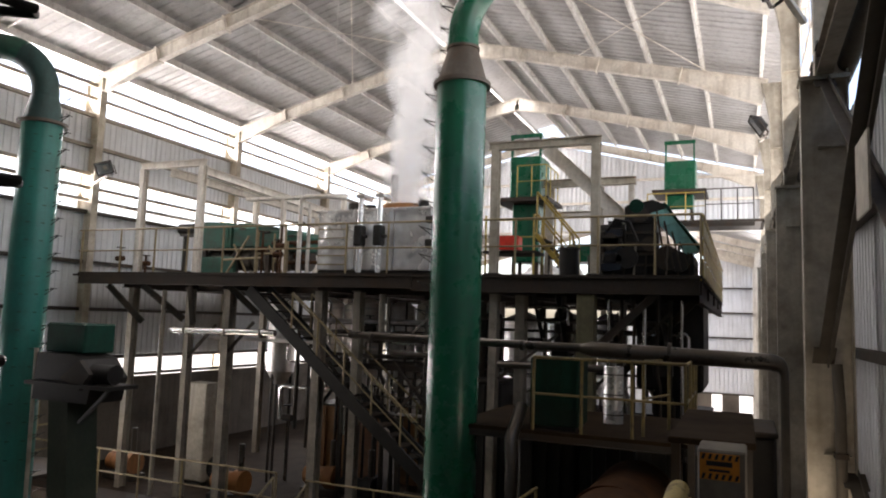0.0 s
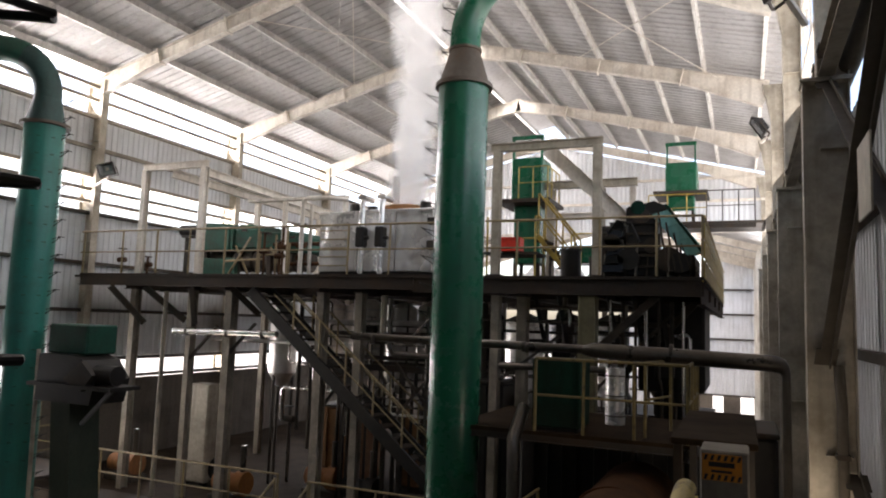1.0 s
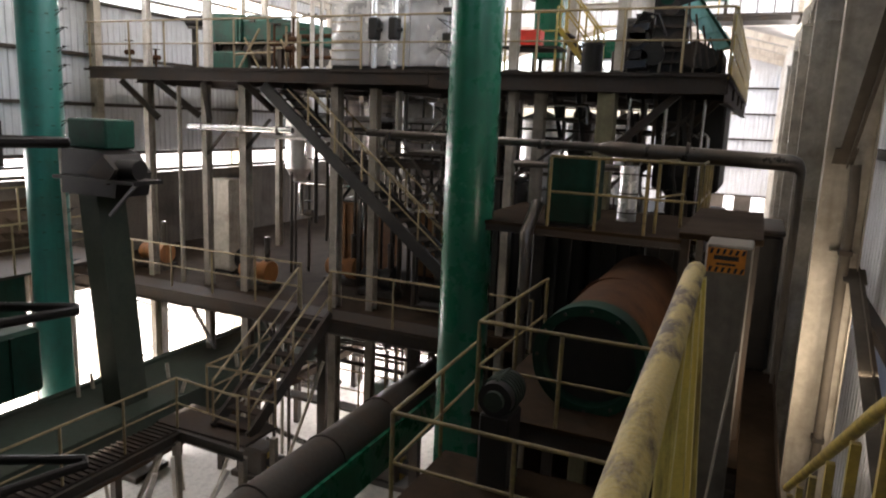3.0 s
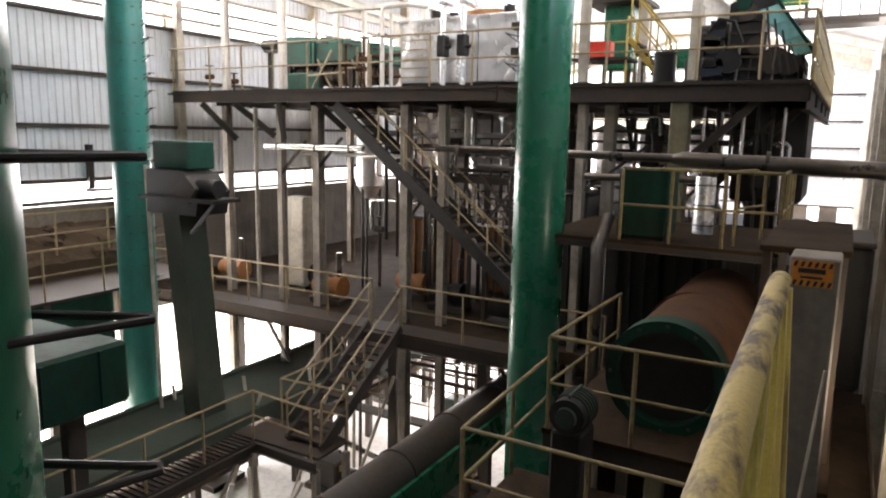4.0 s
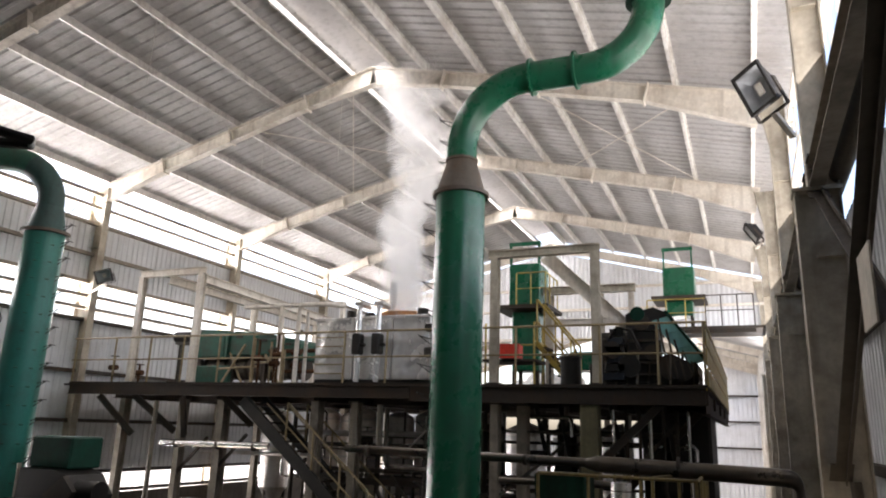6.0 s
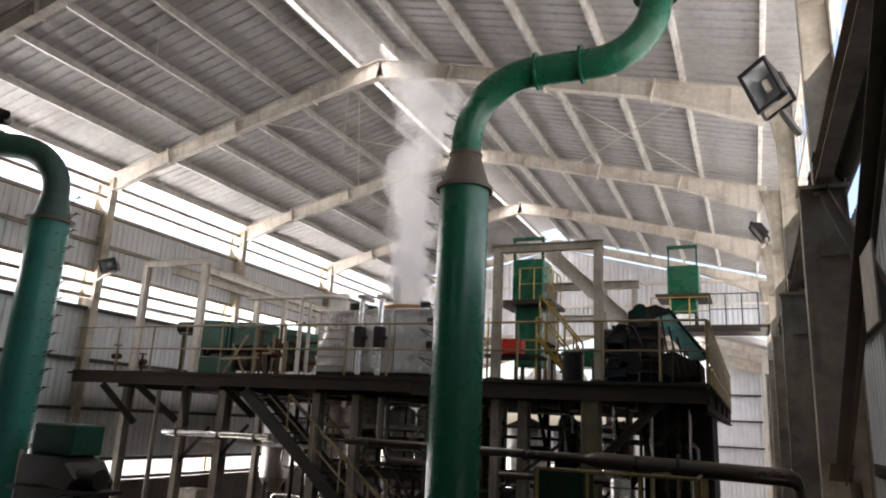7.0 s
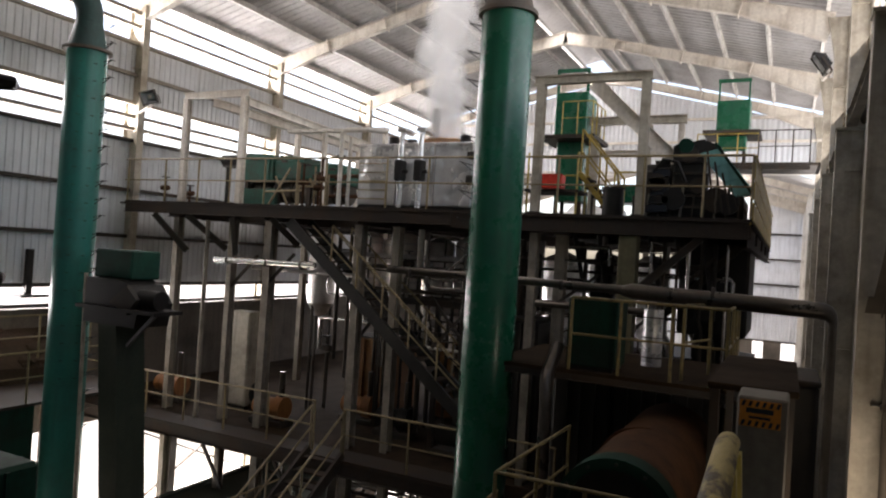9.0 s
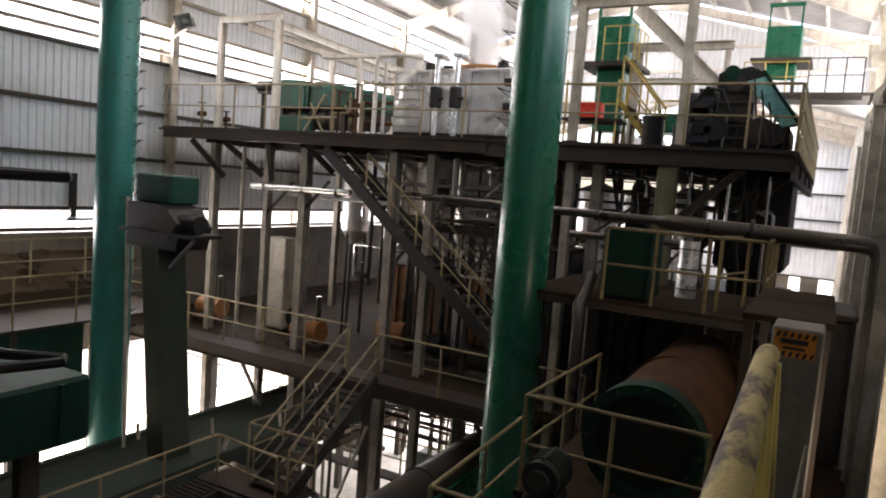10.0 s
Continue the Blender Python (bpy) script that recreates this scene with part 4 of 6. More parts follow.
green_stack(-2.1, 27.2, 5.0, 1.1, 1.15, "green casing on the far high walkway", 3.85)

wk = thing("high_walkway", "dark steel walkway crossing to the side wall", "walkway", at=(-1.2, 27, 3.5))
part("floor_plate", B(-3.4, .72, 26.12, 28.4, 3.75, 3.85), M_STEEL, wk)
part("edge_beam", ibeam(bmesh.new(), (-3.4, 26.2, 3.72), (.4, 26.2, 3.72), .1, .22), M_STEEL, wk)
part("support_post", ibeam(bmesh.new(), (-3.3, 27.0, GROUND), (-3.3, 27.0, 3.75), .16, .16), M_STEEL, wk)
railing([(-3.2, 26.2, 3.86), (-1.2, 26.2, 3.86)], M_YELLOW, 1.0, .7, "yellow guard rail on the high walkway")
railing([(-1.2, 26.2, 3.86), (.38, 26.2, 3.86)], M_STEEL, 1.1, .55, "grey steel guard rail on the high walkway")

gk = thing("green_tray", "low green box with yellow rails behind the gantry", "machine", at=(-3.5, 17, DZ))
part("body", B(-4.0, -2.9, 17.2, 18.0, 1.55, 2.0, .03), M_GREEN, gk)
for x in (-3.95, -2.95):
    part("leg", B(x - .04, x + .04, 17.3, 17.4, DZ, 1.55), M_STEEL, gk)
    part("rail_post", rod(bmesh.new(), (x, 17.12, DZ), (x, 17.12, 2.3), .025), M_YELLOW, gk)
part("rail", rod(bmesh.new(), (-3.95, 17.12, 2.28), (-2.95, 17.12, 2.28), .022), M_YELLOW, gk)

# ---- red box on its yellow stand, little yellow stair ----
stand = thing("yellow_stand", "small yellow service stand", "platform", at=(-4.9, 14.8, DZ))
part("top", B(-5.3, -4.1, 14.5, 15.3, 1.5, 1.56), M_STEEL, stand)
for x in (-5.25, -4.15):
    for y in (14.55, 15.25):
        part("leg", rod(bmesh.new(), (x, y, DZ), (x, y, 2.35), .025), M_YELLOW, stand)
for z in (1.95, 2.35):
    part("rail", rod(bmesh.new(), (-5.25, 15.25, z), (-4.15, 15.25, z), .02), M_YELLOW, stand)
    part("rail", rod(bmesh.new(), (-4.15, 14.55, z), (-4.15, 15.25, z), .02), M_YELLOW, stand)
rb = thing("red_crate", "bright red plastic crate on the yellow stand", "crate", at=(-4.75, 14.6, 1.57))
bm = bmesh.new()
box(bm, -4.89, -4.45, 14.4, 14.7, 1.57, 1.6); box(bm, -4.89, -4.45, 14.4, 14.415, 1.6, 1.86); box(bm, -4.89, -4.45, 14.685, 14.7, 1.6, 1.86)
box(bm, -4.89, -4.875, 14.415, 14.685, 1.6, 1.86); box(bm, -4.465, -4.45, 14.415, 14.685, 1.6, 1.86)
part("tub", bm, M_RED, rb)
part("rim", B(-4.91, -4.43, 14.385, 14.4, 1.82, 1.87), M_RED, rb)
stair((-3.3, 14.6, DZ), (-4.1, 14.6, 1.9), (0, .6, 0), 5, label="small yellow steel stair up to the stand", rail_material=M_OCHRE, material=M_OCHRE, deep=.1)

# ---- dark drive machine with the teal chute ----
drv = thing("drive_machine", "black drive machine with a pale teal sloping chute", "machine", at=(-1.7, 13.3, DZ))
part("base", B(-2.45, -.8, 13.15, 14.6, DZ, 1.35, .04), M_BLACK, drv)
part("gearbox", B(-2.0, -1.45, 13.1, 13.9, 1.35, 2.25, .04), M_BLACK, drv)
part("motor", sweep(bmesh.new(), [(-2.5, 13.5, 1.7), (-2.02, 13.5, 1.7)], .24, 18), M_BLACK, drv, "", True)
part("pulley", sweep(bmesh.new(), [(-1.72, 13.02, 2.05), (-1.72, 13.1, 2.05)], .15, 18), M_STEEL, drv, "", True)


for k in range(3):
    x, z = -1.44 + k * .2, 2.12 - k * .25
    part("chute_panel", slab([(x - .1, z - .06), (x + .22, z + .03), (x + .42, z - .22), (x + .1, z - .31)], 13.02 + .03 * k, 13.5), M_TEAL, drv, "pale teal sheet chute panel")
part("chute_frame", bar(bmesh.new(), (-1.3, 13.0, 2.24), (-.68, 13.0, 1.38), .04, .05), M_GREEN_DARK, drv)
part("hood", slab([(-2.0, 2.2), (-1.5, 2.32), (-1.2, 2.18), (-1.45, 1.9), (-2.0, 1.9)], 13.05, 13.9), M_BLACK, drv)
for k in range(9):
    x = -2.4 + k * .19
    part("rod_guard", rod(bmesh.new(), (x, 13.05 + .05 * (k % 3), DZ), (x + .03, 13.05 + .05 * (k % 3), 1.35 + .25 * ((k * 7) % 4) / 2), .018 + .006 * (k % 2), 6), M_STEEL if k % 3 else M_GREY, drv)
for k, (x, z, r) in enumerate(((-2.25, 1.55, .16), (-1.95, 1.25, .2), (-1.55, 1.5, .14), (-1.05, 1.18, .19))):
    part("flywheel", sweep(bmesh.new(), [(x, 12.98 + .02 * k, z), (x, 13.04 + .02 * k, z)], r, 18), M_BLACK if k % 2 else M_STEEL, drv, "", True)
for k in range(6):
    z = 1.0 + k * .16
    part("cover_plate", slab([(-2.42 + .03 * k, z), (-2.05 + .02 * (k % 2), z + .02), (-2.05, z + .13), (-2.4 + .05 * (k % 3), z + .14)], 12.98 + .02 * (k % 3), 13.12), M_BLACK if k % 2 else M_DARKBLUE, drv)
for k in range(5):
    x = -1.42 + k * .13
    part("belt", bar(bmesh.new(), (x, 13.0 + .015 * k, 2.1 - k * .19), (x + .16, 13.0 + .015 * k, 1.0 + .05 * (k % 2)), .035, .02), M_STEEL, drv)
for k in range(4):
    z = 1.1 + k * .2
    part("bolt_bar", B(-1.98, -1.5, 13.06, 13.098, z, z + .045), M_STEEL, drv)
part("hose", sweep(bmesh.new(), [(-2.3, 13.0, 1.75), (-2.15, 12.96, 1.95), (-1.9, 12.95, 1.9), (-1.75, 12.97, 1.55)], .028, 10), M_BLACK, drv, "", True)
part("top_cap", sweep(bmesh.new(), [(-1.78, 12.99, 2.2), (-1.78, 13.06, 2.2)], .13, 18), M_GREEN_DARK, drv, "", True)
part("left_cover", B(-2.62, -2.35, 13.2, 13.7, DZ, 1.8, .05), M_STEEL, drv)
part("wheel", sweep(bmesh.new(), [(-1.25, 13.05, 1.25), (-1.25, 13.14, 1.25)], .22, 20), M_STEEL, drv, "", True)

# ---- long stair under the deck ----
stair((-5.7, 12.95, -3.3), (-10.4, 12.95, .55), (0, .75, 0), 20, label="long dark steel stair rising under the deck", rail_cut=.74, rail_material=M_YELLOWPALE, material=M_BLACK)

# ---- mezzanine floor and walkways along its edge ----
MZ = -4.35
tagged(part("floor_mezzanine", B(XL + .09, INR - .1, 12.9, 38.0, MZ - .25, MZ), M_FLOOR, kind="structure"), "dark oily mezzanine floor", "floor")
wkA = thing("walkway", "brown steel walkway along the mezzanine edge", "walkway", "walkways", at=(-12, 12.6, MZ))
part("floor_plate", B(-16.8, -5.2, 12.2, 12.89, MZ - .06, MZ), M_DECK, wkA)
part("edge_beam", ibeam(bmesh.new(), (-16.8, 12.25, MZ - .2), (-5.2, 12.25, MZ - .2), .12, .28), M_DECK, wkA)
railing([(-16.7, 12.5, MZ), (-9.02, 12.5, MZ)], M_YELLOWPALE, 1.04, 1.35)
railing([(-8.12, 12.25, MZ), (-5.0, 12.25, MZ)], M_YELLOWPALE, 1.04, 1.3)
railing([(-4.6, 12.25, MZ), (-3.6, 12.25, MZ)], M_YELLOWPALE, 1.04, 1.0)
stair((-8.95, 9.6, -6.0), (-8.95, 12.3, MZ + .05), (.85, 0, 0), 9, label="steep steel stair down from the mezzanine walkway")
low = thing("lower_walkway", "dark steel lower walkway beside the green conveyor", "walkway", "walkways", at=(-8.8, 8, -6.0))
slat = done(B(-.26, .26, -.02, .02, -.03, 0), "grating_bar", M_DECK)
for k in range(60):
    g = new("grating_bar", slat)
    g.parent = low
    g.location = (-9.78 + 8.8, 2.1 + k * .122 - 8, 0)
part("floor_plate", B(-10.04, -9.51, 2.0, 9.29, -6.07, -6.034), M_DECK, low)
part("landing_plate", B(-10.1, -7.95, 9.3, 10.25, -6.05, -6.0), M_DECK, low)
part("landing_beam", ibeam(bmesh.new(), (-10.1, 9.3, -6.14), (-7.9, 9.2, -6.14), .1, .2), M_STEEL, low)
for x, y in ((-9.5, 3.0), (-9.5, 6.2), (-9.5, 9.2), (-8.0, 9.3), (-8.0, 10.2)):
    part("leg", B(x - .06, x + .06, y - .06, y + .06, GROUND, -6.24), M_DIMDUSTYCOL, low)
for y in (4.0, 7.2):
    part("leg_brace", bar(bmesh.new(), (-9.5, y, -8.3), (-9.5, y + 1.6, -6.3), .06, .06), M_DIMDUSTYCOL, low)
part("edge_beam", ibeam(bmesh.new(), (-9.5, 2.0, -6.18), (-9.5, 10.2, -6.18), .1, .2), M_STEEL, low)
railing([(-9.53, 2.0, -6.0), (-9.53, 9.27, -6.0), (-7.96, 9.13, -6.0)], M_YELLOWPALE, 1.0, 1.2)
railing([(-9.55, 12.1, -6.0), (-9.53, 10.07, -6.0), (-7.94, 10.18, -6.0)], M_YELLOWPALE, 1.0, 1.1)

# unseen cross wall added under the mezzanine, with a wide opening for the fill lamp
uc = thing("undercroft_baffle", "unseen blockwork cross wall added round the fill lamp", "wall", kind="structure", at=(-9, 27, GROUND))
part("pier", B(XL + .2, -15.9, 26.95, 27.15, GROUND, MZ - .26), M_SOOT, uc)
part("pier", B(-6.1, XR - .6, 26.95, 27.15, GROUND, MZ - .26), M_SOOT, uc)
# Unseen wall added to keep the fill light off the right side.
part("side_baffle", B(-5.5, -5.3, 14.7, 26.94, GROUND, MZ - .26), M_SOOT, uc)
part("lintel", B(-15.89, -6.11, 26.95, 27.15, -5.0, MZ - .26), M_SOOT, uc)

# ---- long green conveyors ----
cv = thing("green_conveyor", "long dusty dark green trough conveyor", "conveyor", "conveyors", at=(-11.6, 8, -6.6))
part("trough", B(-12.7, -10.6, -4, 19, -6.75, -6.02, .04), M_CONVEYOR, cv)
part("rim", B(-12.78, -12.62, -4, 19, -6.02, -5.95), M_CONVEYOR, cv)
part("rim", B(-10.66, -10.5, -4, 19, -6.02, -5.95), M_CONVEYOR, cv)
part("side_rail", B(-10.5, -10.35, -4, 19, -6.95, -6.75), M_FIBRE, cv, "brown spillage on the ledge")
for y in range(-3, 19, 3):
    part("leg", B(-12.4, -12.25, y - .08, y + .08, GROUND, -6.76), M_STEEL, cv)
    part("leg", B(-11.0, -10.85, y - .08, y + .08, GROUND, -6.76), M_STEEL, cv)
cv2 = thing("green_conveyor", "dark round-backed conveyor casing with a green side", "conveyor", "conveyors", at=(-6.2, 8, -6))
part("casing", sweep(bmesh.new(), [(-6.3, -3, -5.9), (-6.3, 14.5, -5.9)], .42, 20), M_STEEL, cv2, "", True)
part("side_board", B(-5.92, -5.82, -3, 14.5, -6.6, -5.85), M_GREEN, cv2, "green side board")
for y in np.arange(-2, 14, 1.9):
    part("ring", sweep(bmesh.new(), [(-6.3, y, -5.9), (-6.3, y + .05, -5.9)], .45, 20), M_STEEL, cv2, "", True)
for y in range(-2, 14, 3):
    part("leg", B(-6.4, -6.2, y - .1, y + .1, GROUND, -6.3), M_STEEL, cv2)

# ---- middle platform with the green box ----
P2 = -1.47
p2 = thing("middle_platform", "dark steel platform with a worn edge", "platform", at=(-2.2, 9.6, P2))
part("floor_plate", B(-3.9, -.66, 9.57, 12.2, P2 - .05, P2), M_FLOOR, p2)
part("edge_beam", ibeam(bmesh.new(), (-3.9, 9.6, P2 - .1), (-.66, 9.6, P2 - .1), .06, .1), M_STEEL, p2)
part("end_beam", ibeam(bmesh.new(), (-.7, 9.55, P2 - .14), (-.7, 12.2, P2 - .14), .08, .18), M_STEEL, p2)
railing([(-2.7, 9.6, P2), (-.68, 9.6, P2), (-.68, 11.6, P2)], M_RAILDIM, 1.0, .72, "yellow guard rail on the middle platform")
railing([(-1.25, 9.9, P2), (-1.0, 10.8, P2)], M_RAILDIM, 1.0, .7, "yellow inner guard rail on the middle platform")
for x, y in ((-3.7, 9.75), (-.8, 9.75), (-3.7, 12), (-.8, 12)):
    part("leg", B(x - .06, x + .06, y - .06, y + .06, GROUND, P2 - .24), M_STEEL, p2)
gb = thing("green_box", "square green steel box on the middle platform", "cabinet", at=(-2.4, 9.9, P2))
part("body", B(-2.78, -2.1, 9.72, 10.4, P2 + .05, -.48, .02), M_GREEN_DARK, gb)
part("plinth", B(-2.74, -2.14, 9.76, 10.36, P2, P2 + .05), M_BLACK, gb)
cyl = thing("steel_drum", "bright ringed metal drum", "drum", at=(-1.83, 11, P2))
part("body", sweep(bmesh.new(), [(-1.83, 11, P2), (-1.83, 11, -.62)], .15, 20), M_STAINLESS, cyl, "", True)
for z in (-1.35, -1.05, -.75):
    part("hoop", sweep(bmesh.new(), [(-1.83, 11, z), (-1.83, 11, z + .02)], .158, 20), M_STEEL, cyl, "", True)

# ---- large dull pipe crossing to the side wall ----
bp = thing("steam_main", "large dull steel pipe bending down by the wall", "pipe", at=(-3, 10.6, -.35))
part("pipe", sweep(bmesh.new(), [(-6.35, 10.72, -.31), (-2.2, 10.6, -.35)], .065, 18), M_PIPE, bp, "", True)
part("main_pipe", sweep(bmesh.new(), [(-2.25, 10.6, -.36), (-2.1, 10.6, -.36), (.33, 10.6, -.42)] + arc((.33, 10.6, -.6), .18, 90, 0, (1, 0, 0), (0, 0, 1), 8) + [(.51, 10.6, -.66)], .06, 20, radii=[.07] + [.115] * 6 + [.1, .085, .07, .06, .055, .055]), M_PIPE, bp, "thick lagged steel pipe", True)
part("drop_leg", sweep(bmesh.new(), [(.51, 10.6, -.66), (.51, 10.6, -6)], .055, 18), M_BRACE, bp, "brown dusty drop leg", True)
for x, r in ((-5.9, .08), (-3.2, .08), (-1.0, .135)):
    part("clamp", sweep(bmesh.new(), [(x, 10.62, -.35), (x + .05, 10.62, -.35)], r, 18), M_STEEL, bp, "", True)
part("hanger", rod(bmesh.new(), (-5.2, 10.7, -.3), (-5.2, 12.8, .6), .02), M_STEEL, bp)

# ---- platforms with yellow rails by the drum ----
F4, F5 = -3.05, -3.55
p4 = thing("drum_platform", "dark platform in front of the drum", "platform", at=(-1.8, 6.5, F4))
part("floor_plate", B(-2.52, .1, 6.45, 9.6, F4 - .06, F4), M_FLOOR, p4)
part("edge_beam", ibeam(bmesh.new(), (-2.52, 6.5, F4 - .15), (.1, 6.5, F4 - .15), .1, .2), M_STEEL, p4)
for x in (-2.4, 0.0):
    for y in (6.65, 9.4):
        part("leg", B(x - .07, x + .07, y - .07, y + .07, GROUND, F4 - .26), M_STEEL, p4)
railing([(-2.42, 8.85, F4), (-2.47, 6.48, F4), (-.74, 6.48, F4)], M_RAILDIM, .98, .95, "yellow guard rail round the drum platform", .02)
p5 = thing("lower_platform", "dark platform with a yellow rail below the drum", "platform", at=(-1.9, 5.1, F5))
part("floor_plate", B(-2.78, .1, 5.0, 6.42, F5 - .06, F5), M_FLOOR, p5)
part("edge_beam", ibeam(bmesh.new(), (-2.78, 5.05, F5 - .15), (.1, 5.05, F5 - .15), .1, .2), M_GREEN, p5, "green edge beam")
for x in (-2.6, 0.0):
    part("leg", B(x - .07, x + .07, 5.15, 5.29, GROUND, F5 - .26), M_STEEL, p5)
railing([(-2.82, 7.45, F5), (-2.72, 5.08, F5), (-.45, 5.05, F5)], M_RAILDIM, .96, .95, "worn yellow guard rail on the lower platform", .02)
mot = thing("green_motor", "small round motor, near-black for its dim corner", "motor", at=(-2.05, 6.0, F5))
# Barrel is near-black: the dim corner is put into its paint.
part("barrel", sweep(bmesh.new(), [(-2.05, 5.85, -2.62), (-2.05, 6.3, -2.62)], .17, 20), M_BLACK, mot, "", True)
part("stand", B(-2.2, -1.9, 5.85, 6.25, F5, -2.78, .02), M_BLACK, mot)
part("end_cap", sweep(bmesh.new(), [(-2.05, 5.8, -2.62), (-2.05, 5.85, -2.62)], .1, 20), M_CONVEYOR, mot, "", True)
for k in range(6):
    part("fin", B(-2.06, -2.04, 5.9, 6.25, -2.62 + .16, -2.62 + .2) if k == 0 else sweep(bmesh.new(), [(-2.05, 5.9 + k * .06, -2.62), (-2.05, 5.92 + k * .06, -2.62)], .19, 16), M_CONVEYOR, mot)

drum = thing("orange_drum", "large rusty orange-brown drum with a green end ring", "drum", at=(-1.5, 8.3, F4))
part("shell", sweep(bmesh.new(), [(-1.44, 7.26, -2.49), (-1.42, 10.6, -2.49)], .58, 44), M_ORANGE, drum, "", True)
bm = bmesh.new()
rings = []
for y, r in ((7.02, .5), (7.02, .61), (7.3, .61), (7.3, .5)):
    rings.append([bm.verts.new((-1.44 + r * math.cos(k * math.tau / 44), y, -2.49 + r * math.sin(k * math.tau / 44))) for k in range(44)])
for a, b in zip(rings, rings[1:] + rings[:1]):
    for k in range(44):
        bm.faces.new((a[k], a[(k + 1) % 44], b[(k + 1) % 44], b[k]))
part("end_ring", bm, M_GREEN_DARK, drum, "dark green end ring", True)
# Black disc stands for the shaded hollow inside the ring.
part("end_plate", sweep(bmesh.new(), [(-1.44, 7.2, -2.49), (-1.44, 7.225, -2.49)], .51, 32), M_BLACK, drum, "", True)
for k in range(12):
    a = k * math.tau / 12
    part("ring_bolt", sweep(bmesh.new(), [(-1.44 + .555 * math.cos(a), 7.0, -2.49 + .555 * math.sin(a)), (-1.44 + .555 * math.cos(a), 7.02, -2.49 + .555 * math.sin(a))], .02, 6), M_STEEL, drum)
part("seam_band", sweep(bmesh.new(), [(-1.47, 8.7, -2.49), (-1.468, 8.76, -2.49)], .588, 44), M_ORANGE, drum, "", True)
for y in (7.8, 9.8):
    part("saddle", B(-2.0, -1.0, y, y + .2, F4, F4 + .15), M_STEEL, drum)

# ---- grey cabinet with the warning sign ----
CY = 6.31
cab = thing("grey_cabinet", "tall grey cabinet with an orange striped warning sign", "cabinet", at=(-.15, CY, F5))
part("body", B(-.36, .02, CY, CY + .5, F5, -.99, .015), M_GREY, cab)
part("door_edge", B(-.02, 0.0, CY - .015, CY, F5 + .2, -1.3), M_GREY, cab)
sign = part("warning_sign", B(-.34, -.035, CY - .02, CY - .007, -1.225, -1.015), M_SIGN, cab, "orange sign with black hazard stripes")
for k in range(6):
    for z in (-1.042, -1.198):
        bm = bmesh.new()
        x = -.33 + k * .051
        q = [(x, z - .022), (x + .024, z - .022), (x + .038, z + .022), (x + .014, z + .022)]
        f = [bm.verts.new((a, CY - .0235, b)) for a, b in q]
        g = [bm.verts.new((a, CY - .0205, b)) for a, b in q]
        bm.faces.new(f); bm.faces.new(g[::-1])
        for i in range(4):
            bm.faces.new((f[i], g[i], g[(i + 1) % 4], f[(i + 1) % 4]))
        part("stripe", bm, M_INK, sign)
part("text_bar", B(-.29, -.09, CY - .0235, CY - .0205, -1.115, -1.075), M_INK, sign)
part("text_bar", B(-.27, -.11, CY - .0235, CY - .0205, -1.16, -1.14), M_INK, sign)
p6 = thing("plate_cover", "brown dusty sheet cover beyond the cabinet", "platform", at=(-.3, 7, -1))
part("sheet", B(-.66, .1, 7.0, 9.5, -1.07, -1.01, .01), M_FLOOR, p6)
for x in (-.6, .03):
    for y in (7.1, 9.3):
        part("leg", B(x - .04, x + .04, y, y + .1, GROUND, -1.07), M_STEEL, p6)
conduit = thing("conduit", "thin leaning pale conduit by the cabinet", "conduit", at=(.1, 5.6, F5))
part("tube", rod(bmesh.new(), (-.16, 5.7, F5), (-.02, 5.75, -1.75), .012, 8), M_COLUMN, conduit)

# ---- the near yellow handrail and the stair rail by the wall ----
nr = thing("handrail", "worn yellow tube handrail, scuffed to the primer", "railing", at=(-.11, .3, -1.4))
part("top_rail", sweep(bmesh.new(), [(-.075, -1.2, -.338), (-.094, .4, -.336), (-.108, .8, -.334), (-.125, 1.52, -.332), (-.126, 1.58, -.338)], .0215, 24), M_NEARRAIL, nr, "", True)
for x, y in ((-.08, -.9), (-.095, .1), (-.112, 1.1)):
    part("post", B(x - .014, x + .014, y - .018, y + .018, -1.45, -.345, .004), M_NEARPOST, nr)
for y, dx in ((1.25, .05), (1.4, .055), (1.54, .065)):
    part("post", bar(bmesh.new(), (-.113, y, -.345), (-.113 + dx, y, -1.46), .026, .034), M_NEARPOST, nr, "leaning yellow end post")
part("kick_bar", rod(bmesh.new(), (-.08, -1.2, -1.3), (-.14, 1.55, -1.3), .014, 10), M_NEARPOST, nr, "", True)
plat0 = thing("viewing_landing", "dark steel landing under the near handrail", "platform", at=(.1, 0, -1.55))
part("floor_plate", B(-.4, 1.0, -2.5, 1.6, -1.52, -1.46), M_DECK, plat0)
part("edge_beam", ibeam(bmesh.new(), (-.4, 1.55, -1.6), (1.0, 1.55, -1.6), .08, .16), M_STEEL, plat0)
sr = thing("stair_handrail", "bright yellow stair handrail beside the wall", "railing", at=(.47, 2, -1.4))
part("top_rail", sweep(bmesh.new(), [(.47, 1.6, -.36), (.47, 2.8, -1.02), (.45, 5.6, -2.72)], .028, 16), M_YELLOW, sr, "", True)
part("mid_rail", sweep(bmesh.new(), [(.47, 1.6, -.86), (.45, 5.6, -3.2)], .022, 12), M_YELLOW, sr, "", True)
for k in range(7):
    y = 1.9 + k * .6
    z = -.5 - (y - 1.8) * .605
    part("baluster", B(.45, .49, y - .02, y + .02, z - 1.0, z + .02), M_YELLOW, sr)
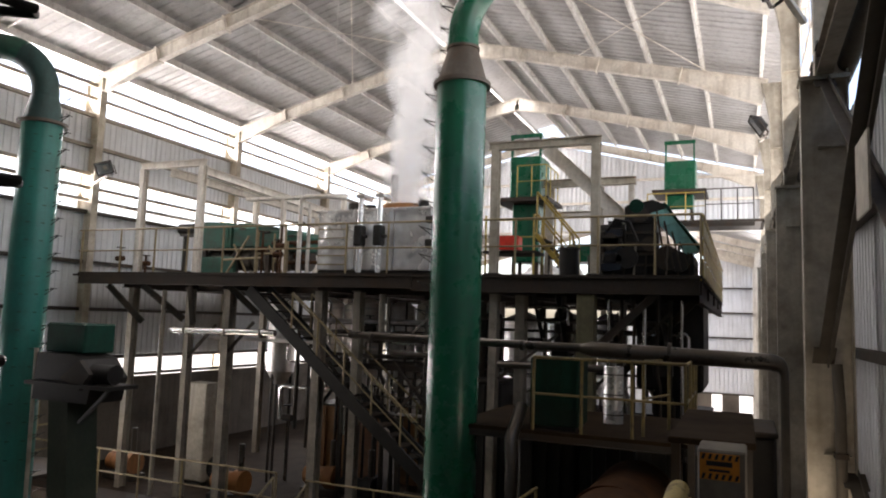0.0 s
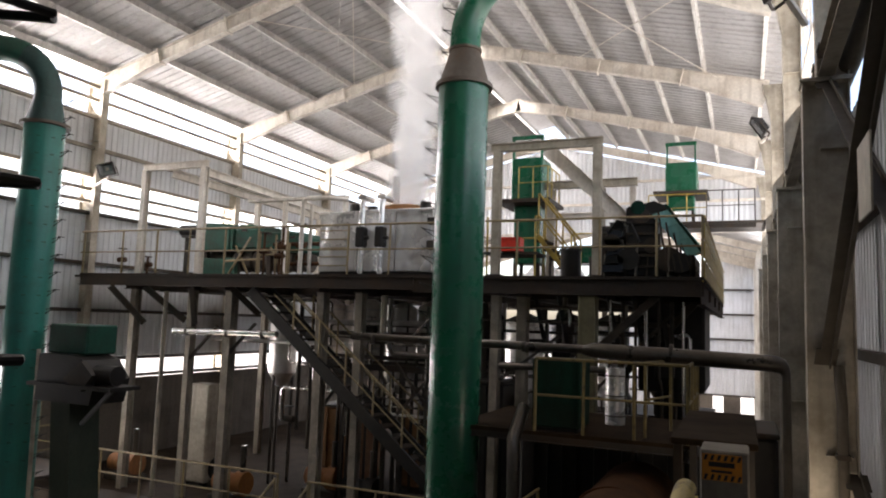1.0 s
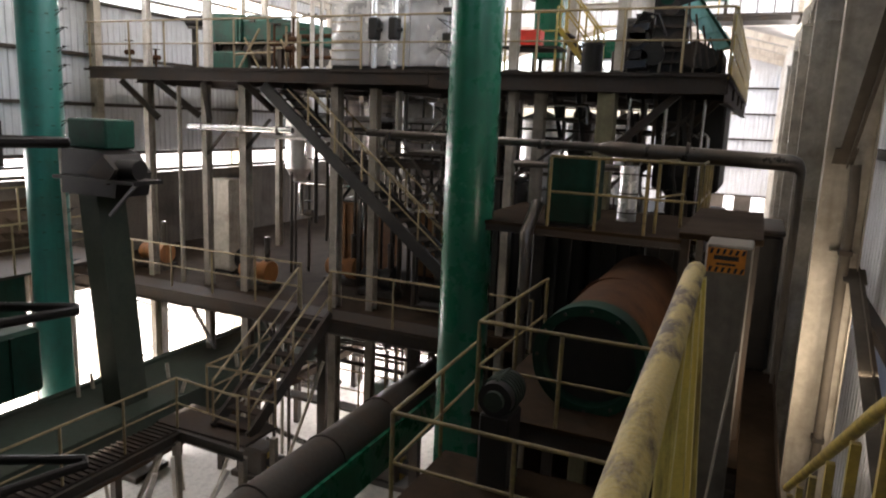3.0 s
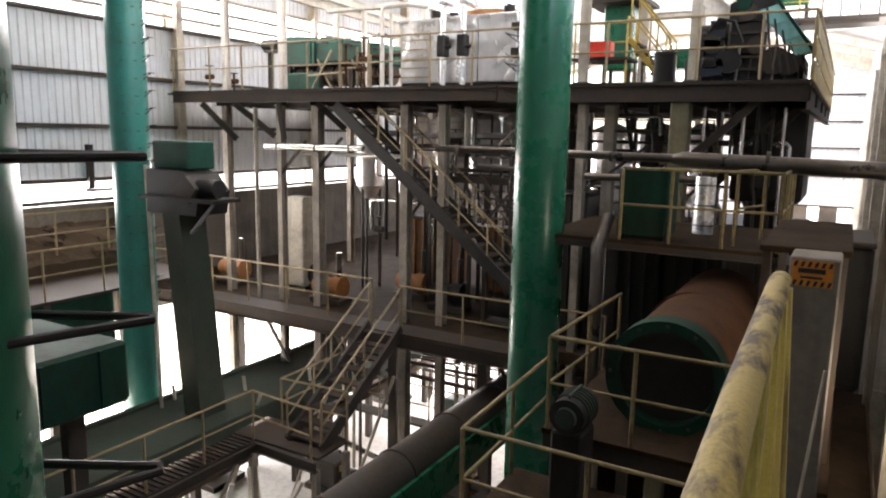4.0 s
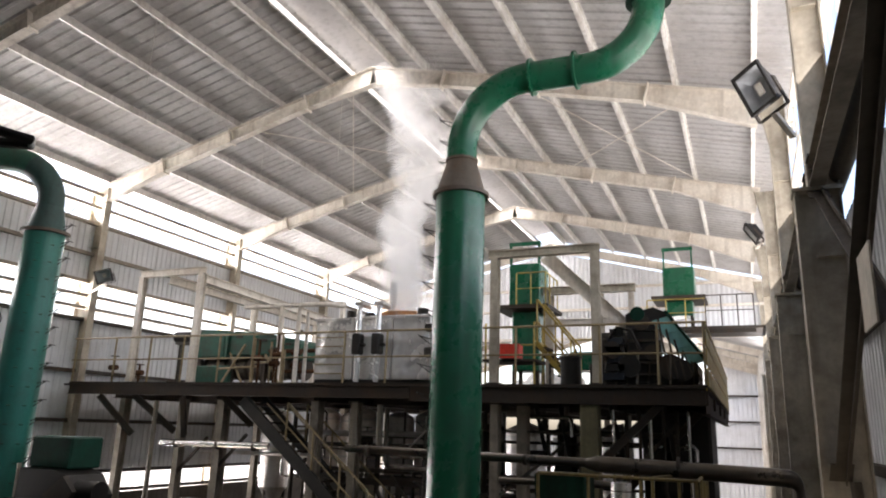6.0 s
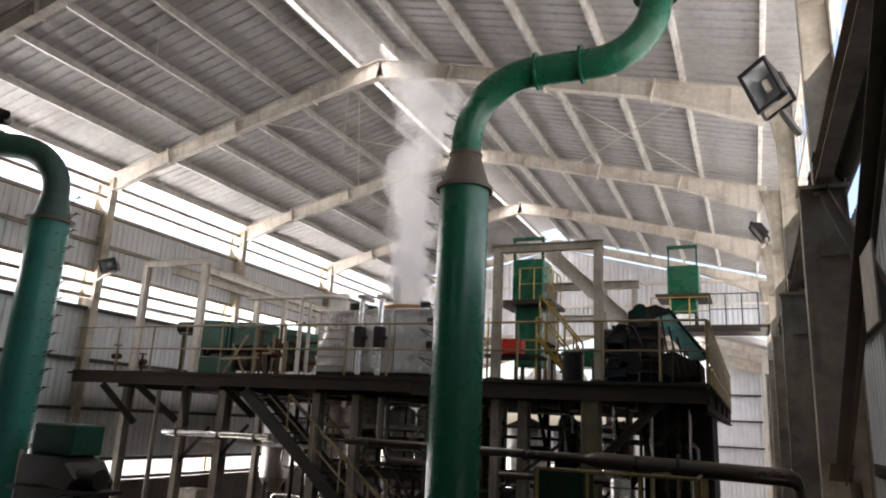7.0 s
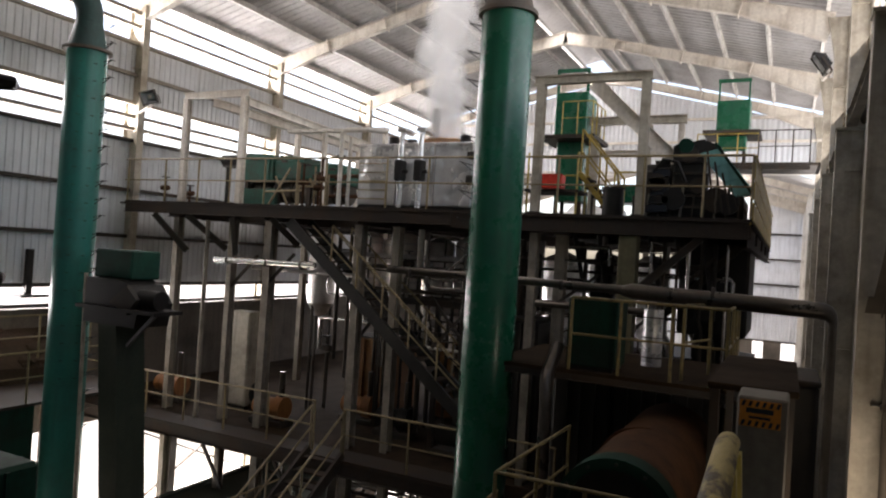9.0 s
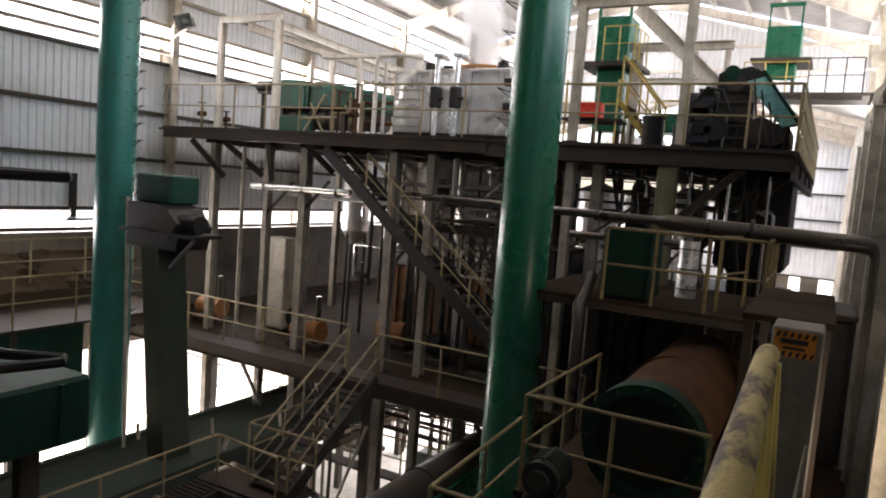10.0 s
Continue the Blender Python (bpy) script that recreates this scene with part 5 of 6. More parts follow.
stair((.0, 5.6, -3.75), (.0, 1.7, -1.5), (.45, 0, 0), 12, label="dark steel stair going down beside the wall", rails=False)

# ---- under the deck: tanks, pipes, dark hopper ----
def upright_tank(x, y, r, z0, z1, material, label, group="process tanks"):
    t = thing("process_tank", label, "tank", group, at=(x, y, z0))
    part("shell", sweep(bmesh.new(), [(x, y, z0 + .25), (x, y, z1)], r, 28), material, t, "", True)
    part("top_cone", sweep(bmesh.new(), [(x, y, z1), (x, y, z1 + r * .35)], r, 28, radii=[r, .12]), material, t, "", True)
    part("bottom_cone", sweep(bmesh.new(), [(x, y, z0 - .1), (x, y, z0 + .25)], r, 28, radii=[.15, r]), material, t, "", True)
    for z in (z0 + .4, (z0 + z1) / 2, z1 - .15):
        part("hoop", sweep(bmesh.new(), [(x, y, z), (x, y, z + .05)], r + .012, 28), M_SILVER, t, "", True)
    for k in range(3):
        a = k * math.tau / 3 + .4
        px, py = x + r * .8 * math.cos(a), y + r * .8 * math.sin(a)
        part("leg", rod(bmesh.new(), (px, py, MZ), (px, py, z0 + .3), .04), M_STEEL, t)


for k, x in enumerate((-11.4, -10.2, -9.5, -8.8, -8.0, -7.3, -6.6, -5.9)):
    upright_tank(x, 15.7 + .35 * (k % 3), .36 + .05 * (k % 2), -1.75 - .12 * (k % 2), .3 + .05 * (k % 2), M_TANK if k % 4 else M_SILVER, "warm grey clad process tank under the deck")
for x, y, r, z1 in ((-3.6, 15.6, .42, 0.1), (-2.9, 17.0, .4, .15), (-5.2, 17.5, .5, .1)):
    upright_tank(x, y, r, -2.6, z1, M_STAINLESS, "bright clad process tank beneath the machine deck")


def pipe_run(pts, r, label, material=None, clamps=()):
    p = thing("process_pipe", label, "pipe", "process pipes", at=pts[0])
    part("tube", sweep(bmesh.new(), pts, r, 14), material or M_SILVER, p, "", True)
    for x in clamps:
        part("clamp", sweep(bmesh.new(), [(x, pts[0][1], pts[0][2]), (x + .04, pts[0][1], pts[0][2])], r + .02, 14), M_STEEL, p, "", True)


pipe_run([(-12.6, 12.95, -.45), (-9.6, 12.95, -.42)], .075, "bright lagged pipe below the deck edge", M_SHINY, clamps=(-12.2, -11, -10))
pipe_run([(-12.0, 13.6, -.62), (-8.9, 13.6, -.6)], .045, "thin pale pipe below the deck", clamps=(-11.5,))
pipe_run([(-10.6, 14.0, -.13), (-5.2, 14.0, -.05)], .055, "bright clad pipe under the deck", clamps=(-10, -8, -6.4))
pipe_run([(-9.0, 13.9, -.35), (-5.0, 13.9, -.3)], .05, "dull pipe under the deck", M_PIPE)
pipe_run([(-9.8, 14.4, -.9), (-3.2, 14.4, -.85)], .05, "dark pipe under the deck", M_PIPE)
pipe_run([(-7.0, 13.4, .45), (-7.0, 13.4, -.6), (-6.9, 13.4, -.75), (-5.0, 13.4, -.75)], .05, "drop pipe with a bend", M_PIPE)
pipe_run([(-6.95, 13.0, .5), (-6.95, 13.0, -.35)], .07, "short grey drop pipe", M_GREY)
pipe_run([(-4.3, 14.2, -.55), (-1.2, 14.2, -.5)], .05, "clad pipe beneath the machine deck")
pipe_run([(-4.0, 11.9, -.75), (-1.9, 11.9, -.72)], .06, "dull pipe beside the middle platform", M_PIPE)
pipe_run([(-2.95, 9.9, -1.2), (-2.95, 9.4, -1.6), (-2.9, 9.3, -1.9), (-2.9, 9.3, -4.2)], .09, "thick bent pipe beside the drum", M_PIPE)
pipe_run([(-3.2, 10.4, -1.5), (-3.2, 10.4, -6.0)], .06, "upright pale pipe beside the drum", M_COLUMN)
for x, y in ((-12.96, 13.0),):
    pipe_run([(x, y, .5), (x, y, -5)], .055, "upright pipe in the dim column paint", M_DIMDUSTYCOL)
for k, (x, y) in enumerate(((-9.6, 14.8), (-8.8, 15.0), (-7.8, 14.6), (-6.6, 14.9), (-5.9, 14.5), (-5.0, 15.1), (-3.5, 14.6), (-2.3, 15.1), (-1.9, 16.0), (-1.5, 15.5))):
    pipe_run([(x, y, .45), (x, y, -1.3), (x + .12, y, -1.5), (x + .12, y, -4.2)], .035 + .012 * (k % 3), "narrow upright pipe among the tanks", M_SILVER if k % 2 else M_PIPE)


def pump(x, y, material, label):
    t = thing("pump", label, "pump", "floor pumps", at=(x, y, MZ))
    part("base", B(x - .5, x + .5, y - .25, y + .25, MZ, MZ + .15, .02), M_STEEL, t)
    part("motor", sweep(bmesh.new(), [(x - .45, y, MZ + .42), (x + .1, y, MZ + .42)], .22, 18), material, t, "", True)
    part("volute", sweep(bmesh.new(), [(x + .15, y, MZ + .42), (x + .4, y, MZ + .42)], .28, 18), material, t, "", True)
    part("outlet", sweep(bmesh.new(), [(x + .28, y, MZ + .5), (x + .28, y, MZ + 1.3)], .07, 12), M_PIPE, t, "", True)


M_RUSTORANGE = mat("rusty_orange_paint", (0.35, 0.14, 0.04), .6, dirt=RUST, dirt_amount=.5)
for x, y, m in ((-11.1, 13.6, M_RUSTORANGE), (-9.6, 15.2, M_RUSTORANGE), (-8.2, 14.6, M_BLACK), (-14.8, 13.9, M_RUSTORANGE), (-6.3, 14.0, M_STEEL), (-12.8, 14.6, M_BLACK)):
    pump(x, y, m, "rusty orange pump on the mezzanine floor" if m is M_RUSTORANGE else "dark oily pump on the mezzanine floor")


def dark_vessel(x0, x1, y0, y1, z0, z1, label, material=None):
    t = thing("vessel", label, "vessel", "dark vessels", at=(x0, y0, z0))
    part("body", B(x0, x1, y0, y1, z0, z1, .05), material or M_SOOT, t)
    for i in range(1, 4):
        x = x0 + (x1 - x0) * i / 4
        part("rib", B(x - .03, x + .03, y0 - .05, y0, z0 + .05, z1 - .05), material or M_SOOT, t)
    part("top_flange", B(x0 - .05, x1 + .05, y0 - .06, y1, z1, z1 + .05), M_STEEL, t)


M_OCHREBROWN = mat("ochre_brown_tank_paint", (0.24, 0.115, 0.04), 0.7, dirt=(0.07, 0.04, 0.02), dirt_amount=0.6)
dark_vessel(-10.75, -9.4, 16.5, 17.8, MZ, -2.4, "ochre-brown square vessel on the mezzanine", M_OCHREBROWN)
dark_vessel(-8.4, -6.4, 17.0, 19.0, MZ, -2.3, "rust-brown vessel on the mezzanine", M_OCHREBROWN)
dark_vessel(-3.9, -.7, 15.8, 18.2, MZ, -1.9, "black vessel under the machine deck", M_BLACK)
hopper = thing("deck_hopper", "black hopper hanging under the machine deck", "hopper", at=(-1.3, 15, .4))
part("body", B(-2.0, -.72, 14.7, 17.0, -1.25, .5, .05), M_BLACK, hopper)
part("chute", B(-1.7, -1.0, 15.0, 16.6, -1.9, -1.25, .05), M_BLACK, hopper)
cream_panel = thing("control_panel", "tall cream control panel on the mezzanine", "cabinet", at=(-12.8, 14.2, MZ))
part("body", B(-13.1, -12.48, 14.2, 14.6, MZ + .1, -1.8, .02), M_COLUMN, cream_panel)
part("plinth", B(-13.07, -12.51, 14.22, 14.58, MZ, MZ + .1), M_BLACK, cream_panel)
part("door", B(-13.06, -12.52, 14.18, 14.2, MZ + .15, -1.85, .004), M_COLUMN, cream_panel)

# bracing in the open lower left wall
for y0, y1 in ((14.05, 20.0), (20.0, 26.0)):
    for a, b in (((-17.0, y0, -5.4), (-17.0, y1, -8.2)), ((-16.9, y0, -8.2), (-16.9, y1, -5.4))):
        tagged(part("wall_brace", bar(bmesh.new(), a, b, .08, .05), M_STEEL), "rusty angle brace across the open bay", "brace", "wall braces")
for y in (16.0, 18.0, 22, 24):
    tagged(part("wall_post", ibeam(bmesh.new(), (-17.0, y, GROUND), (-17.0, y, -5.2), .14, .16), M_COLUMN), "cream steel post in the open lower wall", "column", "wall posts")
for x, y in ((-9.0, 13.4), (-6.9, 14.0), (-9.0, 18.0), (-6.9, 18.0), (-9.0, 22.0), (-6.9, 22.0), (-12.5, 15), (-12.5, 20), (-14.8, 14), (-14.8, 18)):
    tagged(part("lower_column", B(x - .12, x + .12, y - .12, y + .12, GROUND, MZ - .25, .01), M_STEEL), "dark column under the mezzanine", "column", "mezzanine columns")
for y in (15.0, 18.0, 21.0):
    tagged(part("floor_beam", ibeam(bmesh.new(), (-16.5, y, -5.4), (-4.5, y, -5.4), .16, .3), M_STEEL), "dark floor beam under the mezzanine", "beam", "mezzanine beams")
for x in (-9.0, -6.9):
    tagged(part("floor_beam", ibeam(bmesh.new(), (x, 12.6, -4.78), (x, 26, -4.78), .16, .3), M_STEEL), "dark floor beam under the mezzanine", "beam", "mezzanine beams")
railing([(-10.6, 16.5, -7.5), (-6.4, 16.5, -7.5)], M_STEEL, 1.0, .9, "dark guard rail under the mezzanine")

# ---- left corner: hopper, rails, heap ledge, near dark arm ----
hp = thing("green_casing", "large dark green casing beside the conveyor", "casing", at=(-11, 6, -5.5))
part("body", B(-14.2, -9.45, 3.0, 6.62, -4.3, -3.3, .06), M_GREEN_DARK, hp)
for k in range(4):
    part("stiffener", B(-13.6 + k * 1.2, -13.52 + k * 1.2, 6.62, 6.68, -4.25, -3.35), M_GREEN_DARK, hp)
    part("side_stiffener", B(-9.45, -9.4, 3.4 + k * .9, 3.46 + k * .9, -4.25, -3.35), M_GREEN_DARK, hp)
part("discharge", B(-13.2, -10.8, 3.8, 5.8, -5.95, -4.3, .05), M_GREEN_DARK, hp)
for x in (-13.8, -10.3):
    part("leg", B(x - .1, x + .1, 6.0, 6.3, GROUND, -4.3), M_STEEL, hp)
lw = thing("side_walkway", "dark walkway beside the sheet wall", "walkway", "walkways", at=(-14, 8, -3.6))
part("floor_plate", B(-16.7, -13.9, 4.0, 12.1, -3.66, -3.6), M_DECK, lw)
# Sheet carried down to fill a dark gap and block light from the left.
part("side_panel", B(-14.0, -13.96, 4.0, 9.5, -6.2, -3.67), M_GREEN_DARK, lw, "dark green side sheet")
for y in (5, 8, 11.5):
    part("leg", B(-14.1, -13.95, y - .07, y + .07, GROUND, -3.66), M_STEEL, lw)
    part("leg", B(-16.6, -16.45, y - .07, y + .07, GROUND, -3.66), M_STEEL, lw)
railing([(-14.0, 4.0, -3.6), (-14.0, 12.0, -3.6)], M_YELLOWPALE, 1.05, 1.3)
railing([(-15.7, 4.0, -3.0), (-15.7, 12.0, -3.0)], M_YELLOWPALE, 1.0, 1.3)
heap = thing("fibre_heap", "brown fibre heap along the wall", "heap", at=(-16.7, 8, -3.6))
bm = bmesh.new()
g = {}
for i in range(40):
    for j in range(7):
        y, x = 4.2 + i * .2, -17.0 + j * .19
        z = -2.45 - .14 * j + .18 * noise.noise((x * 1.3, y * 1.1, 2.2)) + .06 * noise.noise((x * 6, y * 6, 1))
        g[i, j] = bm.verts.new((x, y, z))
for i in range(39):
    for j in range(6):
        bm.faces.new((g[i, j], g[i + 1, j], g[i + 1, j + 1], g[i, j + 1]))
skirt = [bm.verts.new((g[i, 6].co.x, g[i, 6].co.y, -3.6)) for i in range(40)]
for i in range(39):
    bm.faces.new((g[i, 6], g[i + 1, 6], skirt[i + 1], skirt[i]))
part("heap_body", bm, M_FIBRE, heap)
hrng = random.Random(3)
for k in range(26):
    bm = bmesh.new()
    bmesh.ops.create_icosphere(bm, subdivisions=2, radius=1.0)
    c = Vector((-17.0 + hrng.uniform(.05, 1.0), hrng.uniform(4.6, 11.6), 0))
    c.z = -2.47 - .72 * (c.x + 17.0)
    q = hrng.uniform(.1, .24)
    for v in bm.verts:
        v.co *= q * (1 + .45 * noise.noise(v.co * 2.3 + c))
        v.co.z *= .6
        v.co += c
    part("fibre_clump", bm, M_FIBRE, heap)
arm = thing("wall_bracket", "dark drop bracket with a flat foot on the sheet wall", "bracket", at=(-17.0, 11.2, -1.6))
part("hanger", B(-17.11, -16.98, 11.1, 11.26, -1.62, -.5, .01), M_BLACK, arm)
part("foot", B(-17.11, -16.6, 10.75, 11.75, -1.68, -1.62), M_BLACK, arm)



# ---- floodlights ----
def floodlight(p, aim, sx, sy, label, hold, roll=-18):
    """A floodlight: deep tapered housing, bezel, recessed reflector with its tube, yoke and arm."""
    t = thing("floodlight", label, "floodlight", "floodlights", at=p)
    m = look(p, Vector(p) + Vector(aim), roll)
    a, c = sx / 2, sy / 2

    def put(name, bm, material, lab=""):
        bmesh.ops.transform(bm, matrix=m, verts=bm.verts)
        return part(name, bm, material, t, lab)

    def frustum(x0, y0, z0, x1, y1, z1, closed):
        bm = bmesh.new()
        lo = [bm.verts.new((u * x0, v * y0, z0)) for u, v in ((-1, -1), (1, -1), (1, 1), (-1, 1))]
        hi = [bm.verts.new((u * x1, v * y1, z1)) for u, v in ((-1, -1), (1, -1), (1, 1), (-1, 1))]
        for k in range(4):
            bm.faces.new((lo[k], lo[(k + 1) % 4], hi[(k + 1) % 4], hi[k]))
        bm.faces.new(hi)
        if closed:
            bm.faces.new(lo[::-1])
        return bm
    put("housing", frustum(a, c, .01, a * .55, c * .6, sx * .75, False), M_BLACK)
    put("reflector", frustum(a * .9, c * .9, .0, a * .5, c * .5, sx * .4, False), M_LENS, "dull bright reflector bowl")
    put("tube", B(-a * .22, a * .22, -c * .3, c * .3, sx * .2, sx * .3, .01), M_CREAM)
    for x0, x1, y0, y1 in ((-a * 1.06, a * 1.06, c * .9, c * 1.06), (-a * 1.06, a * 1.06, -c * 1.06, -c * .9), (-a * 1.06, -a * .88, -c * .9, c * .9), (a * .88, a * 1.06, -c * .9, c * .9)):
        put("bezel", B(x0, x1, y0, y1, -.03, .02, .004), M_BLACK)
    for k in range(5):
        put("cooling_fin", B(-a * .6, a * .6, -c * .5 + k * c * .25 - .004, -c * .5 + k * c * .25 + .004, sx * .7, sx * .85), M_BLACK)
    for u in (-1, 1):
        put("yoke", B(u * a * 1.1 - .008, u * a * 1.1 + .008, -c * 1.3, c * .15, sx * .2, sx * .35), M_STEEL)
    put("yoke_foot", B(-a * 1.1, a * 1.1, -c * 1.35, -c * 1.28, sx * .2, sx * .35), M_STEEL)
    part("arm", bar(bmesh.new(), m @ Vector((0, -c * 1.3, sx * .28)), hold, .06, .05), M_CREAM, t)


floodlight((.27, 7.6, 3.7), (-.75, -1.0, -.3), .34, .48, "dark floodlight with a reflector bowl on the near column", (.62, 7.97, 3.25), -16)
floodlight((-15.95, 13.5, 3.8), (.7, -.9, -.4), .42, .34, "small dark floodlight on the wall column", (-16.84, 13.97, 3.5))
floodlight((.35, 19.5, 5.3), (-.9, -.3, -.5), .3, .55, "small floodlight on a far column", (.46, 19.92, 5.0))

# ---- diagonal bracing on the near right wall ----
def angle_brace(a, b, w=.11):
    t = thing("angle_brace", "heavy brown angle brace on the side wall", "brace", "side braces", at=a)
    a, b = Vector(a), Vector(b)
    part("face_leg", bar(bmesh.new(), a, b, w, .012), M_BRACE, t)
    part("side_leg", bar(bmesh.new(), a + Vector((.03, 0, 0)), b + Vector((.03, 0, 0)), .012, w * .8), M_BRACE, t)
    d = (b - a).normalized()
    for p in (a, b - d * .3):
        part("end_plate", bar(bmesh.new(), p - Vector((.012, 0, 0)), p + d * .3 - Vector((.012, 0, 0)), w * 1.5, .01), M_BRACE, t)


angle_brace((.80, 7.95, 2.6), (.80, 2.1, -.8), .13)
angle_brace((.74, 7.95, -.3), (.74, 2.1, 3.3), .13)
angle_brace((.98, 8.0, -1.35), (.98, 2.1, -3.4), .14)
tagged(part("gusset_plate", B(.7, .715, 4.8, 5.3, .75, 1.25, .003), M_COLUMN), "square gusset plate at the brace crossing", "gusset")

# runway beams along the column brackets, the thick top rail of the siding, and the window bars above it
for y0, y1 in ((-3.7, 1.85), (2.25, 7.85), (8.25, 13.85), (14.25, 19.8), (20.2, 25.8)):
    rb_ = thing("runway_beam", "dusty cream steel runway beam on the column brackets", "beam", "runway beams", at=(.8, y0, 2.65))
    part("web_beam", ibeam(bmesh.new(), (.79, y0 - .18, 2.77), (.79, y1 + .18, 2.77), .15, .25), M_DIMDUSTYCOL, rb_)
    for y in (y0 + .1, y1 - .1):
        part("bolt_plate", B(.7, .88, y - .12, y + .12, 2.885, 2.91), M_STEEL, rb_)
    part("siding_rail", rod(bmesh.new(), (1.02, y0 - .2, 2.8), (1.02, y1 + .2, 2.8), .1, 14), M_BRACE, rb_, "thick brown tube rail", True)
    wb = thing("window_bars", "thin cream glazing bars in the open eave band", "window", "eave window bars", at=(1.0, y0, 2.9))
    n_ = 6
    for k in range(n_ + 1):
        y = y0 + .15 + (y1 - y0 - .3) * k / n_
        part("upright_bar", B(1.13, 1.17, y - .02, y + .02, 2.9, 6.6), M_CREAM, wb)
    for z in (3.5, 4.4, 5.4):
        part("cross_bar", B(1.175, 1.205, y0 + .1, y1 - .1, z, z + .04), M_CREAM, wb)
cdr = thing("column_conduit", "dark brown pipe down the near column", "pipe", at=(.84, 7.86, -6))
part("tube", sweep(bmesh.new(), [(.84, 7.88, -.3), (.86, 7.86, -.7), (.86, 7.86, -6)], .05, 12), M_BRACE, cdr, "", True)
for z in (-1.2, -3.2):
    part("clip", B(.8, .92, 7.8, 7.95, z, z + .05), M_STEEL, cdr)

# ---- pipe legs and cross members seen against the bright lower floor ----
for k, (x, y) in enumerate(((-10.4, 13.3), (-10.15, 13.3), (-9.95, 13.3), (-11.2, 14.2), (-8.0, 15.2), (-7.7, 15.2), (-7.5, 15.2), (-9.9, 19.0), (-10.3, 21.0))):
    pipe_run([(x, y, GROUND), (x, y, -5.1)], .045, "pale upright pipe under the mezzanine", M_COLUMN if k % 2 else M_PIPE)
for z, y in ((-5.9, 14.6), (-6.6, 15.4), (-7.2, 17.5)):
    pipe_run([(-12.0, y, z), (-5.6, y, z)], .05, "dark cross pipe under the mezzanine", M_STEEL)
railing([(-11.5, 14.2, -7.3), (-7.0, 14.2, -7.3)], M_YELLOWPALE, 1.0, .8, "faded guard rail under the mezzanine")
lowplat = thing("low_platform", "narrow dark platform under the mezzanine", "platform", at=(-9, 14.6, -7.3))
part("floor_plate", B(-11.6, -6.9, 14.1, 14.5, -7.36, -7.3), M_DECK, lowplat)
for x in (-11.4, -9.2, -7.1):
    part("leg", B(x - .05, x + .05, 14.25, 14.35, GROUND, -7.36), M_STEEL, lowplat)
for bx in ((-12.6, 12.9, -4.9), (-10.4, 12.9, -4.9), (-6.0, 12.9, -4.9)):
    tagged(part("knee_brace", bar(bmesh.new(), bx, (bx[0] + .7, 12.9, -5.9), .07, .07), M_STEEL), "dark knee brace below the walkway", "brace", "knee braces")

# ---- deck details: cable trays, small valves and pipes behind the rail ----
for k, (x, y, h) in enumerate(((-10.9, 14.0, 1.1), (-10.5, 14.1, .9), (-10.2, 13.8, 1.2), (-9.8, 14.0, .8), (-9.6, 13.7, 1.25), (-15.2, 13.6, .7), (-14.5, 13.8, .5))):
    t = thing("valve_stand", "rusty brown valve stand behind the guard rail", "valve", "valve stands", at=(x, y, DZ))
    part("stem", rod(bmesh.new(), (x, y, DZ), (x, y, DZ + h), .03), M_ORANGE, t)
    part("body", sweep(bmesh.new(), [(x - .12, y, DZ + h * .6), (x + .12, y, DZ + h * .6)], .07, 10), M_ORANGE, t, "", True)
    part("wheel", sweep(bmesh.new(), [(x, y, DZ + h), (x, y, DZ + h + .02)], .11, 14), M_STEEL, t, "", True)
for y, z in ((15.3, 1.9), (15.6, 1.4)):
    pipe_run([(-11.6, y, z), (-9.2, y, z)], .05, "brown pipe behind the tank frame", M_ORANGE)
tray = thing("cable_tray", "cream cable tray across the high frames", "cable tray", at=(-11, 14, 3.0))
part("tray", B(-12.0, -9.0, 14.6, 14.8, 2.95, 3.02), M_CREAM, tray)
part("tray_post", B(-9.1, -9.0, 14.65, 14.75, DZ, 2.95), M_CREAM, tray)
part("tray_post", B(-10.9, -10.8, 14.65, 14.75, DZ, 2.95), M_CREAM, tray)
for k in range(7):
    x = -3.9 + k * .28
    if k % 3 != 1:
        pipe_run([(x, 14.9 + .2 * (k % 2), DZ), (x, 14.9 + .2 * (k % 2), 1.5 + .15 * (k % 3))], .03, "short upright pipe behind the gantry", M_PIPE)
drum2 = thing("oil_drum", "dark steel drum on the machine deck", "drum", at=(-3.15, 13.6, DZ))
part("body", sweep(bmesh.new(), [(-3.15, 13.6, DZ), (-3.15, 13.6, DZ + .55)], .2, 20), M_BLACK, drum2, "", True)
part("rim", sweep(bmesh.new(), [(-3.15, 13.6, DZ + .55), (-3.15, 13.6, DZ + .58)], .23, 20), M_STEEL, drum2, "", True)
# White heap stands for a bright patch of background light.
bright_heap = thing("white_heap", "lumpy white heap added for the bright patch behind the gantry", "tarpaulin", at=(-5, 19, DZ))
bm = bmesh.new()
bmesh.ops.create_icosphere(bm, subdivisions=4, radius=1.0)
for v in bm.verts:
    v.co *= 1 + .25 * noise.noise(v.co * 2) + .1 * noise.noise(v.co * 6)
    v.co = Vector((v.co.x * 1.3 - 5.0, v.co.y * .8 + 19.0, max(0, v.co.z * .7) + DZ))
part("heap", bm, mat("bright_patch_white", (.75, .74, .72), .6, dirt=(.5, .48, .45), dirt_amount=.4), bright_heap, "", False)

